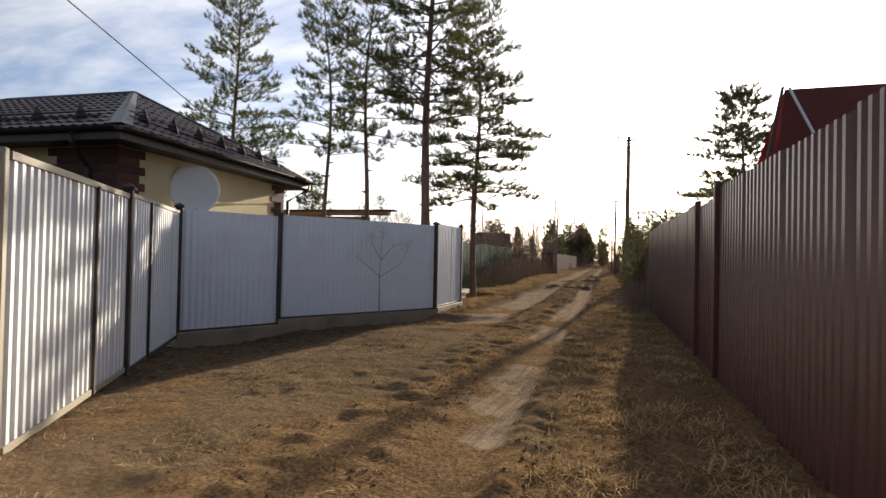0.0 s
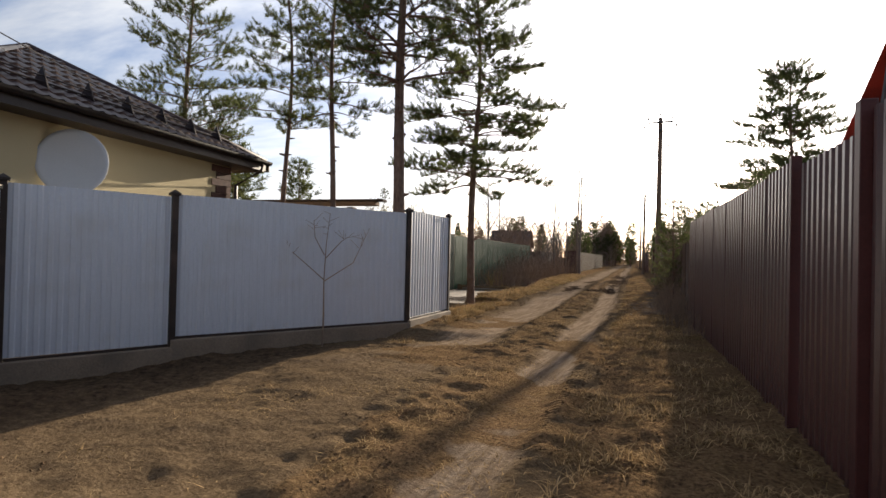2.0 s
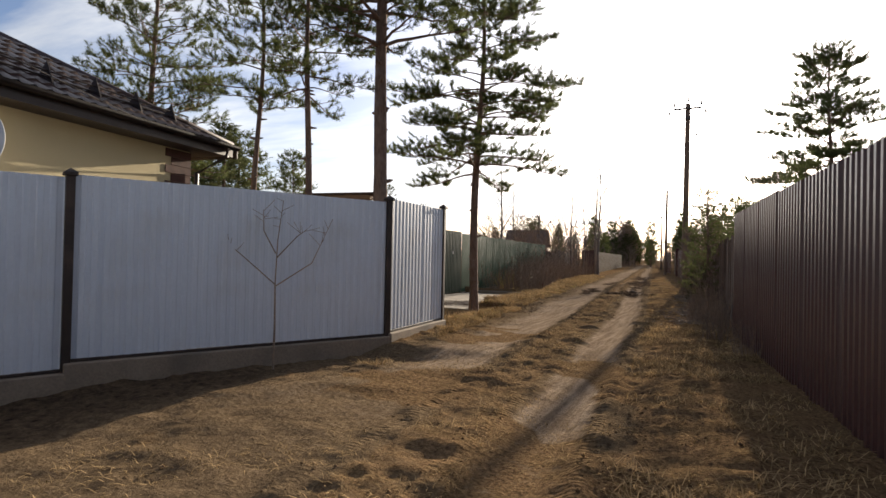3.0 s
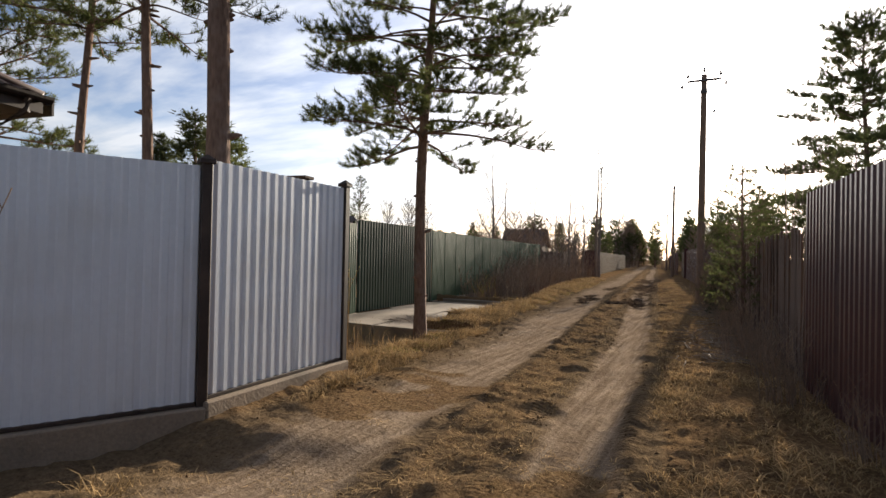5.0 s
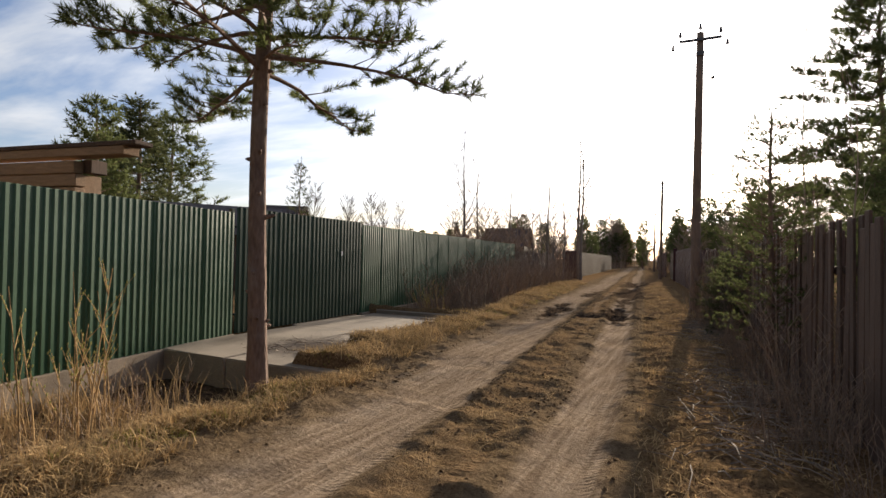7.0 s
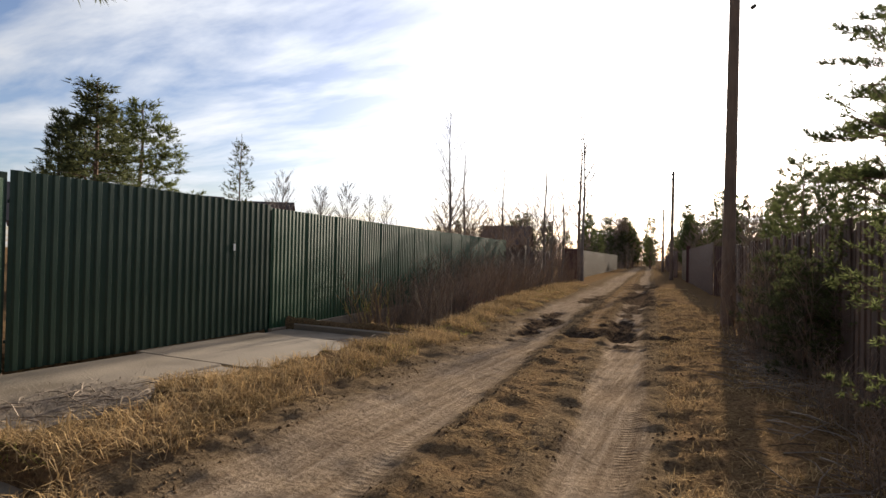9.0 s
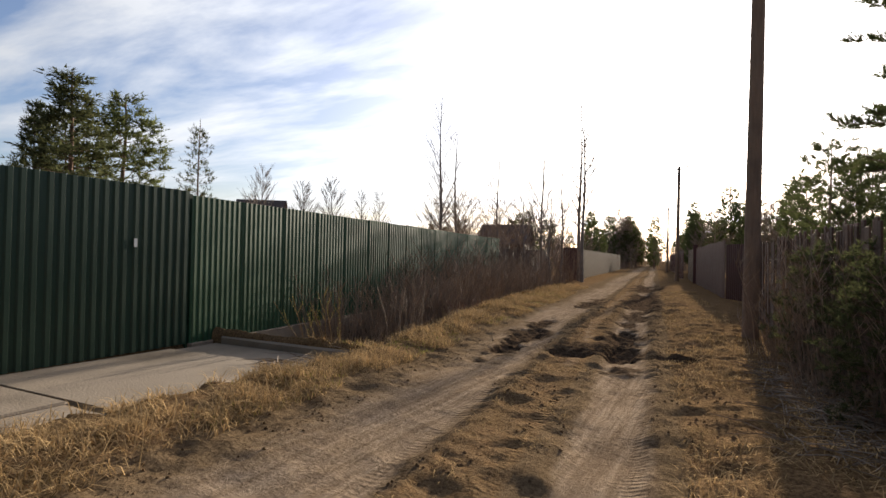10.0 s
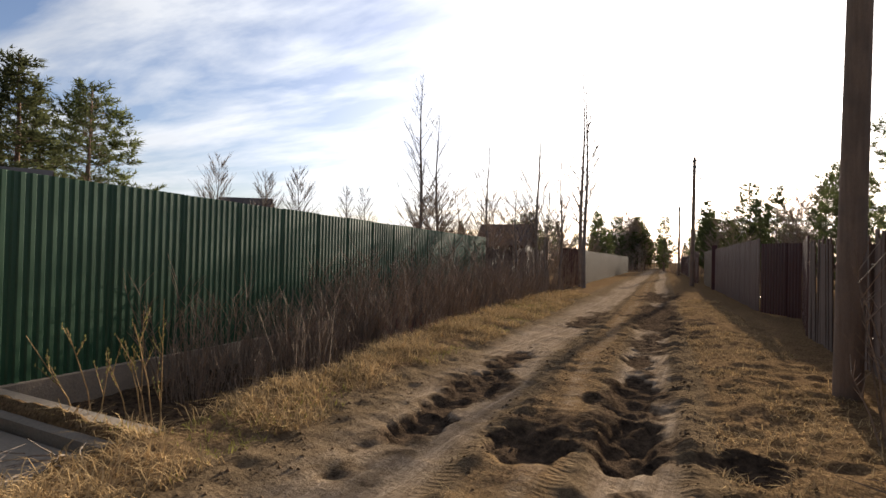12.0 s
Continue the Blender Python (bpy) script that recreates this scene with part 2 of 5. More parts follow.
def tube(verts, faces, pts, radii, n=5):
    """Adds a tapered tube along pts to the lists."""
    base = len(verts)
    for i, p in enumerate(pts):
        d = (pts[min(i + 1, len(pts) - 1)] - pts[max(i - 1, 0)])
        d = d / (np.linalg.norm(d) + 1e-9)
        a = np.array((0.0, 0.0, 1.0)) if abs(d[2]) < 0.8 else np.array((1.0, 0.0, 0.0))
        s = np.cross(d, a)
        s /= np.linalg.norm(s)
        q = np.cross(d, s)
        for k in range(n):
            w = 2 * math.pi * k / n
            verts.append(p + radii[i] * (math.cos(w) * s + math.sin(w) * q))
    for i in range(len(pts) - 1):
        for k in range(n):
            a, b = base + i * n + k, base + i * n + (k + 1) % n
            faces.append((a, b, b + n, a + n))
    faces.append(tuple(base + (len(pts) - 1) * n + k for k in range(n)))


def lattice(seed, nx=64):
    return np.random.RandomState(seed).rand(nx, nx)


def value_noise(x, y, seed):
    g = lattice(seed)
    n = len(g)
    xi, yi = np.floor(x).astype(int), np.floor(y).astype(int)
    fx, fy = x - xi, y - yi
    fx, fy = fx * fx * (3 - 2 * fx), fy * fy * (3 - 2 * fy)
    a, b = g[xi % n, yi % n], g[(xi + 1) % n, yi % n]
    c, d = g[xi % n, (yi + 1) % n], g[(xi + 1) % n, (yi + 1) % n]
    return (a * (1 - fx) + b * fx) * (1 - fy) + (c * (1 - fx) + d * fx) * fy - 0.5


def fbm(x, y, size, seed, octaves=3):
    v, a, s = 0, 1.0, 1.0 / size
    for i in range(octaves):
        v = v + a * value_noise(x * s + 17.3 * i, y * s + 5.1 * i, seed + i)
        a, s = a * 0.5, s * 2.1
    return v


# ---- the ground ----
def centre(y):
    """The middle line of the lane."""
    return -1.7 - 0.1 * y


def step(a, b, v):
    w = np.clip((v - a) / (b - a), 0, 1)
    return w * w * (3 - 2 * w)


# pits and churned swaths of black mud in the lane: x, y, half width, half length, depth
PITS = [(-5.42, 27.2, 0.24, 0.45, 0.10), (-5.62, 28.6, 0.22, 1.1, 0.06), (-5.80, 30.6, 0.20, 0.9, 0.04), (-4.46, 27.1, 0.30, 0.36, 0.09), (-3.80, 27.6, 0.20, 0.8, 0.09), (-3.98, 29.3, 0.24, 1.0, 0.06),
        (-2.92, 27.4, 0.20, 0.26, 0.09), (-4.25, 31.4, 0.25, 0.9, 0.04), (-4.5, 36.5, 0.5, 1.6, 0.05), (-5.0, 40.5, 0.6, 2.2, 0.05), (-6.1, 35.5, 0.3, 1.0, 0.04), (-5.4, 46.0, 0.7, 2.0, 0.05)]
# churned wet ground round them
SWATHS = [(-3.92, 28.9, 0.45, 2.6), (-5.6, 28.9, 0.38, 2.3), (-4.5, 27.5, 0.5, 0.8), (-4.3, 33.0, 0.35, 2.0), (-4.7, 38.5, 0.9, 4.5), (-6.0, 36.5, 0.45, 2.0), (-5.6, 46.5, 1.1, 4.0), (-2.95, 27.4, 0.30, 0.34)]


def pit_mask(x, y):
    wob = 0.6 * fbm(x, y, 0.42, 70) + 0.5 * fbm(x, y, 0.14, 74)
    best = np.zeros_like(x)
    for px, py, wx, wy, d in PITS:
        r = np.sqrt(((x - px + 0.1 * (y - py)) / wx) ** 2 + ((y - py) / wy) ** 2) + wob
        best = np.maximum(best, (1 - step(0.72, 1.1, r)) * d)
    return best


def swath_mask(x, y):
    wob = 0.9 * fbm(x, y, 0.6, 76) + 0.5 * fbm(x, y, 0.18, 78)
    best = np.zeros_like(x)
    for px, py, wx, wy in SWATHS:
        r = np.sqrt(((x - px + 0.1 * (y - py)) / wx) ** 2 + ((y - py) / wy) ** 2) + wob
        best = np.maximum(best, 1 - step(0.6, 1.15, r))
    return best


def ditch_mask(x, y):
    u = x - centre(y)
    wob = 0.25 * fbm(x, y, 0.8, 90)
    first = step(14.45, 14.9, y) * (1 - step(18.86, 18.98, y)) * (1 - step(-6.35, -5.35, x + wob)) * (1 - 0.75 * np.exp(-((x + 6.0) ** 2 + (y - 17.45) ** 2) / 0.16))
    second = step(25.6, 26.1, y) * (1 - step(52.0, 56.0, y)) * (1 - step(-0.55, 0.1, u + wob + np.clip(2.55 + 0.1 * (y - 27.0), 2.5, 3.3))) * step(-6.2, -5.9, u)
    return np.maximum(first * 0.6, second * 0.55)


def tracks(x, y):
    """How much of a smooth sand wheel track lies here: both, the right one, the left one."""
    u = x - centre(y) + 0.09 * np.sin(y * 0.23) + 0.10 * fbm(x, y, 0.9, 40)
    right = step(0.36, 0.62, u) * (1 - step(0.92, 1.18, u))
    wide = 1.9 + 1.6 * (1 - step(7.0, 12.0, y))
    left = step(-wide, -wide + 0.9, u) * (1 - step(-0.62, -0.30, u))
    left = left * (0.65 + 0.35 * step(-0.25, 0.2, fbm(x, y, 1.3, 44))) * (0.55 + 0.45 * step(6.0, 13.0, y))
    middle = step(-0.05, 0.0, u) * (1 - step(0.13, 0.22, u)) * 0.75 * step(24.0, 27.0, y)
    return np.maximum(np.maximum(right, left), middle), right, left


def slab_mask(x, y):
    wob = 0.55 * fbm(x, y, 0.9, 61) + 0.2 * fbm(x, y, 0.2, 63)
    return step(-10.1, -9.9, x) * (1 - step(-6.95, -6.75, x + wob)) * step(18.86, 18.98, y) * (1 - step(25.45, 25.6, y))


def height(x, y):
    u = x - centre(y)
    both, right, left = tracks(x, y)
    rough = 1 - both
    z = 0.05 * fbm(x, y, 2.6, 3) + 0.022 * fbm(x, y, 0.55, 8)
    z += rough * (0.040 * fbm(x, y, 0.30, 21) + 0.034 * fbm(x, y, 0.13, 12)) + 0.006 * fbm(x, y, 0.16, 14)
    z -= 0.055 * right + 0.035 * left
    z += 0.030 * np.exp(-(((u + 0.25) / 0.10) ** 2)) * step(9, 13, y) + 0.03 * np.exp(-(((u - 1.12) / 0.10) ** 2))
    z += 0.07 * step(-1.7, -2.3, u) * step(12.0, 14.0, y)
    z += 0.05 * step(1.3, 1.9, u)
    z -= 0.10 * (1 - step(-5.2, -3.6, x)) * (1 - step(7.5, 9.5, y))
    side = (x + 7.6) * 0.897 - (y - 6.85) * 0.442        # metres out from the shaded white fence
    z -= 0.13 * (1 - step(0.3, 1.7, side)) * step(5.0, 7.0, y) * (1 - step(11.6, 12.4, y))
    lip = y + 0.35 * fbm(x, y, 0.5, 47)
    z -= 0.05 * step(17.85, 17.95, lip) * (1 - step(18.1, 20.5, lip)) * (1 - step(0.9, 1.3, u)) * step(-2.2, -1.4, u)
    pit, swath = pit_mask(x, y), swath_mask(x, y)
    z -= pit * (1 - 0.5 * np.clip(fbm(x, y, 0.22, 35), -0.5, 0.5))
    z += swath * (0.040 * fbm(x, y, 0.33, 33) + 0.045 * fbm(x, y, 0.12, 37))
    z -= ditch_mask(x, y)
    slab = slab_mask(x, y)
    z = z * (1 - slab) - 0.24 * slab
    far = step(60, 120, np.hypot(x, y))
    return z * (1 - far)


def axis(lo, hi, fine, out_lo, out_hi, grow=1.14, grow_up=1.14):
    v = list(np.arange(lo, hi + 1e-6, fine))
    s, a = fine, v[0]
    while a > out_lo:
        s *= grow
        a -= s
        v.insert(0, a)
    s, a = fine, v[-1]
    while a < out_hi:
        s *= grow_up
        a += s
        v.append(a)
    return np.array(v)


def ground_material():
    m = bpy.data.materials.new("sandy_lane_soil")
    m.use_nodes = True
    nt = m.node_tree
    b = nt.nodes["Principled BSDF"]
    b.inputs["Specular IOR Level"].default_value = 0.0
    tc = nt.nodes.new("ShaderNodeTexCoord")
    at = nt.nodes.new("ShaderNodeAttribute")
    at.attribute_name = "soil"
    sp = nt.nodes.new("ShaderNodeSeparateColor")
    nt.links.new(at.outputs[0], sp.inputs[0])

    def nz(scale, detail=6, rough=0.6):
        n = nt.nodes.new("ShaderNodeTexNoise")
        n.inputs["Scale"].default_value, n.inputs["Detail"].default_value, n.inputs["Roughness"].default_value = scale, detail, rough
        nt.links.new(tc.outputs["Object"], n.inputs["Vector"])
        return n.outputs[0]

    def ramp(v, a, b_, ca, cb):
        r = nt.nodes.new("ShaderNodeValToRGB")
        r.color_ramp.elements[0].position, r.color_ramp.elements[1].position = a, b_
        r.color_ramp.elements[0].color, r.color_ramp.elements[1].color = (*ca, 1), (*cb, 1)
        nt.links.new(v, r.inputs[0])
        return r.outputs[0]

    def mix(f, a, b_):
        n = nt.nodes.new("ShaderNodeMix")
        n.data_type = "RGBA"
        nt.links.new(f, n.inputs["Factor"])
        nt.links.new(a, n.inputs[6])
        nt.links.new(b_, n.inputs[7])
        return n.outputs[2]

    def edge(mask, noise_out, gain=2.2):
        """Breaks a soft mask up with noise."""
        a = nt.nodes.new("ShaderNodeMath")
        a.operation = "ADD"
        nt.links.new(mask, a.inputs[0])
        nt.links.new(noise_out, a.inputs[1])
        s = nt.nodes.new("ShaderNodeMath")
        s.operation, s.use_clamp = "MULTIPLY_ADD", True
        s.inputs[1].default_value, s.inputs[2].default_value = gain, -gain * 0.95 + 0.5
        nt.links.new(a.outputs[0], s.inputs[0])
        return s.outputs[0]

    soil = mix(nz(1.1), ramp(nz(15.520, 8.320, 0.700), 0.33, 0.68, (0.078, 0.052, 0.031), (0.272, 0.193, 0.115)), ramp(nz(36.860, 5.200, 0.700), 0.33, 0.68, (0.063, 0.043, 0.028), (0.227, 0.159, 0.095)))
    grass = mix(nz(2.2), ramp(nz(34, 6, 0.7), 0.36, 0.66, (0.053, 0.032, 0.022), (0.387, 0.238, 0.130)), ramp(nz(26, 6, 0.7), 0.36, 0.66, (0.049, 0.034, 0.018), (0.262, 0.175, 0.085)))
    mud_and_shade = ramp(nz(11, 7, 0.7), 0.34, 0.74, (0.022, 0.016, 0.012), (0.150, 0.101, 0.066))
    rut = mix(nz(1.6), ramp(nz(23.280, 6.240, 0.650), 0.3, 0.7, (0.257, 0.186, 0.124), (0.366, 0.278, 0.201)), ramp(nz(60, 4), 0.3, 0.7, (0.286, 0.213, 0.148), (0.411, 0.325, 0.239)))
    long_ = nt.nodes.new("ShaderNodeMapping")
    long_.inputs["Rotation"].default_value, long_.inputs["Scale"].default_value = (0, 0, -0.1), (13, 0.8, 1)
    nt.links.new(tc.outputs["Object"], long_.inputs[0])
    streak = nt.nodes.new("ShaderNodeTexNoise")
    streak.inputs["Scale"].default_value, streak.inputs["Detail"].default_value, streak.inputs["Roughness"].default_value = 1.0, 7, 0.65
    nt.links.new(long_.outputs[0], streak.inputs["Vector"])
    rut = mix(ramp(streak.outputs[0], 0.42, 0.62, (0, 0, 0), (1, 1, 1)), ramp(nz(29.100, 6.240, 0.700), 0.3, 0.7, (0.150, 0.106, 0.071), (0.275, 0.198, 0.134)), rut)
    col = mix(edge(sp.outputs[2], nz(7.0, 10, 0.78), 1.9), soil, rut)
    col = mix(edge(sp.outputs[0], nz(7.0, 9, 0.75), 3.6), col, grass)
    # this factor lays on the mud and also the ridge's painted shade
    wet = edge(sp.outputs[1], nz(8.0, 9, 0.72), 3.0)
    col = mix(wet, col, mud_and_shade)
    nt.links.new(col, b.inputs["Base Color"])
    r = nt.nodes.new("ShaderNodeMapRange")
    r.inputs["To Min"].default_value, r.inputs["To Max"].default_value = 0.95, 0.62
    nt.links.new(wet, r.inputs[0])
    nt.links.new(r.outputs[0], b.inputs["Roughness"])
    bp = nt.nodes.new("ShaderNodeBump")
    bp.inputs["Strength"].default_value, bp.inputs["Distance"].default_value = 0.9, 0.035
    wave = nt.nodes.new("ShaderNodeTexWave")
    wave.bands_direction = "Y"
    wave.inputs["Scale"].default_value, wave.inputs["Distortion"].default_value = 5.5, 3.0
    nt.links.new(tc.outputs["Object"], wave.inputs["Vector"])

    def madd(a, k, c):
        n = nt.nodes.new("ShaderNodeMath")
        n.operation = "MULTIPLY_ADD"
        nt.links.new(a, n.inputs[0])
        if isinstance(k, float):
            n.inputs[1].default_value = k
        else:
            nt.links.new(k, n.inputs[1])
        nt.links.new(c, n.inputs[2])
        return n.outputs[0]

    hs = madd(nz(26, 8, 0.7), 1.0, nz(9, 4))
    hs = madd(streak.outputs[0], 0.8, hs)
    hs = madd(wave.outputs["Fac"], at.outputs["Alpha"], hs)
    nt.links.new(hs, bp.inputs["Height"])
    nt.links.new(bp.outputs[0], b.inputs["Normal"])
    return m


def build_ground():
    xs = axis(-10.4, 1.5, 0.045, -2500, 2500)
    ys = axis(0.8, 34.0, 0.05, -2500, 3000, 1.14, 1.03)
    X, Y = np.meshgrid(xs, ys)
    Z = height(X, Y)
    nx, ny = len(xs), len(ys)
    co = np.stack([X, Y, Z], -1).reshape(-1, 3)
    idx = np.arange(nx * ny).reshape(ny, nx)
    quads = np.stack([idx[:-1, :-1], idx[:-1, 1:], idx[1:, 1:], idx[1:, :-1]], -1).reshape(-1, 4)
    me = bpy.data.meshes.new("ground")
    me.vertices.add(len(co))
    me.vertices.foreach_set("co", co.ravel())
    me.loops.add(quads.size)
    me.loops.foreach_set("vertex_index", quads.ravel())
    me.polygons.add(len(quads))
    me.polygons.foreach_set("loop_start", np.arange(0, quads.size, 4))
    me.update(calc_edges=True)
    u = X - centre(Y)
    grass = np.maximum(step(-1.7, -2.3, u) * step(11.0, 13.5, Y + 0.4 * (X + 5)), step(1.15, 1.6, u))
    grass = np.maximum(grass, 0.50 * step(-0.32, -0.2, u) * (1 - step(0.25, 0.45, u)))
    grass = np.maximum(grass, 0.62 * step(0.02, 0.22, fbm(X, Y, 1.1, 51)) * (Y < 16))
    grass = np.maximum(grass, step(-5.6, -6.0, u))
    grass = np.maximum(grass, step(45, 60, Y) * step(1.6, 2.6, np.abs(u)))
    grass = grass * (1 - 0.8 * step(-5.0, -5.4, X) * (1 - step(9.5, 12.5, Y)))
    mud_and_shade = np.maximum(np.clip(pit_mask(X, Y) * 18, 0, 1), 0.58 * swath_mask(X, Y))
    # darker ground colour left of about x = -5, before the white fence
    mud_and_shade = np.maximum(mud_and_shade, 0.50 * (1 - step(-5.6, -4.6, X)) * (1 - step(9.5, 12.5, Y)))
    mud_and_shade = np.maximum(mud_and_shade, np.clip(ditch_mask(X, Y) * 2.0, 0, 0.6))
    mud_and_shade = np.maximum(mud_and_shade, 0.36 * np.exp(-(((u - 1.10) / 0.16) ** 2)) * step(8, 12, Y))
    # shade on the near side of the low ridge, put into the soil colour
    mud_and_shade = np.maximum(mud_and_shade, 0.42 * np.exp(-(((u + 0.27) / 0.10) ** 2)) * step(8, 12, Y))
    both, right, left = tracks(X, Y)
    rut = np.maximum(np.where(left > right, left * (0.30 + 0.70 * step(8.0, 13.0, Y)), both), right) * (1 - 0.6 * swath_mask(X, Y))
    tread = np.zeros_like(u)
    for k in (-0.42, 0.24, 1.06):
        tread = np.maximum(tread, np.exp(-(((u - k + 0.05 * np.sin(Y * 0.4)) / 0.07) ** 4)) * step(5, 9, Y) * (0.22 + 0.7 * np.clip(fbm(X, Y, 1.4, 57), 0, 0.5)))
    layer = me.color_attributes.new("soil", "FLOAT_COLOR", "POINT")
    layer.data.foreach_set("color", np.stack([grass, mud_and_shade, rut, tread], -1).ravel())
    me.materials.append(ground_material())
    me.shade_smooth()
    return tagged(new("ground", me), "sandy rutted dirt lane with dry grass verges and mud pits", "ground", kind="structure")


build_ground()


def hz(x, y):
    return float(height(np.array([float(x)]), np.array([float(y)]))[0])


# ---- corrugated sheet fences ----
def sheet_mesh(name, width, z0, z1, mat, pitch=0.12, depth=0.02):
    """A trapezoid-profiled steel sheet along +x, its face towards -y, from z0 to z1."""
    prof, x = [], 0.0
    while x < width - 1e-6:
        for dx, dy in ((0.0, 0.0), (0.36 * pitch, 0.0), (0.5 * pitch, -depth), (0.86 * pitch, -depth)):
            if x + dx <= width:
                prof.append((x + dx, dy))
        x += pitch
    prof.append((width, 0.0))
    n, verts, faces = len(prof), [], []
    for back in (0.0, 0.0025):
        for z in (z0, z1):
            verts += [(px, py + back, z) for px, py in prof]
    for i in range(n - 1):
        faces.append((i, i + 1, n + i + 1, n + i))
        faces.append((2 * n + i + 1, 2 * n + i, 3 * n + i, 3 * n + i + 1))
        faces.append((n + i, n + i + 1, 3 * n + i + 1, 3 * n + i))
    return mesh_of(name, verts, faces, mat)


def along(a, b, z=0.0):
    """A pose at a with +x towards b (the face looks to the right of the way from a to b)."""
    return pose(a[0], a[1], z, 0, 0, math.degrees(math.atan2(b[1] - a[1], b[0] - a[0])))


def sheets(parent, length, z0, z1, mat, sheet_w=1.15, start=0.0, y=0.0, jitter=0.006, pitch=0.12, depth=0.02):
    rng = random.Random(int(length * 100))
    x = start
    while x < start + length - 0.02:
        w = min(sheet_w, start + length - x)
        me = sheet_mesh("sheet", w, z0, z1, mat, pitch, depth)
        part_mesh("sheet", me, parent, m=pose(x, y - 0.003 * rng.random(), jitter * (rng.random() - 0.5)))
        x += sheet_w


def post(parent, x, y, w, z0, z1, mat, cap=None, name="post", lean=0.0):
    p = part(name, box(bmesh.new(), (x - w / 2, y - w / 2, z0), (x + w / 2, y + w / 2, z1), 0.005), mat, parent)
    if cap:
        bm = bmesh.new()
        k = w / 2 + 0.022
        box(bm, (x - k, y - k, z1 - 0.01), (x + k, y + k, z1 + 0.022), 0.004)
        vs = [bm.verts.new(v) for v in ((x - k, y - k, z1 + 0.024), (x + k, y - k, z1 + 0.024), (x + k, y + k, z1 + 0.024), (x - k, y + k, z1 + 0.024), (x, y, z1 + 0.075))]
        for i in range(4):
            bm.faces.new((vs[i], vs[(i + 1) % 4], vs[4]))
        part("post_cap", bm, cap, p)
    return p


def rail(parent, x0, x1, y, z, mat, h=0.04):
    part("rail", box(bmesh.new(), (x0, y, z - h / 2), (x1, y + 0.03, z + h / 2), 0.003), mat, parent)


P0, P1, P2, P3, P4 = (-4.10, 2.26), (-7.6, 6.85), (-6.93, 8.6), (-5.2, 12.2), (-5.33, 14.27)


def dist(a, b):
    return math.hypot(b[0] - a[0], b[1] - a[1])


def white_fence(a, b, z0, base_top, top, label, first=True, last=True, middle=None, base_depth=0.5, pitch=0.115, depth=0.012):
    t = thing("white_fence", label, "fence", along(a, b))
    n = dist(a, b)
    part("concrete_base", box(bmesh.new(), (-0.02, -0.10, z0 - base_depth), (n + 0.02, 0.16, base_top), 0.012), M_CONCRETE, t, "rough cast concrete strip base")
    for z in (base_top + 0.3, top - 0.3):
        rail(t, 0.06, n - 0.06, 0.012, z, M_DARK_POST)
    part("bottom_channel", box(bmesh.new(), (0.05, -0.03, base_top + 0.004), (n - 0.05, 0.04, base_top + 0.035), 0.003), M_DARK_POST, t)
    sheets(t, n - 0.09, base_top + 0.036, top, M_WHITE, start=0.045, pitch=pitch, depth=depth)
    if first:
        post(t, 0, -0.01, 0.085, base_top - 0.02, top + 0.03, M_DARK_POST, M_DARK_POST)
    if middle:
        post(t, middle, -0.02, 0.08, base_top - 0.02, top + 0.03, M_DARK_POST, M_DARK_POST)
    if last:
        post(t, n, -0.01, 0.085, base_top - 0.02, top + 0.03, M_DARK_POST, M_DARK_POST)
    return t


white_fence(P1, P2, -0.2, 0.0, 2.07, "white corrugated steel fence on a concrete strip, in shade", base_depth=0.35)
white_fence(P2, P3, -0.1, 0.10, 2.11, "long white corrugated steel fence panel on a concrete strip", first=False, base_depth=0.45)
white_fence(P3, P4, 0.0, 0.14, 2.17, "white corrugated steel fence end panel beside the ditch", first=False, base_depth=0.8, pitch=0.121, depth=0.022)


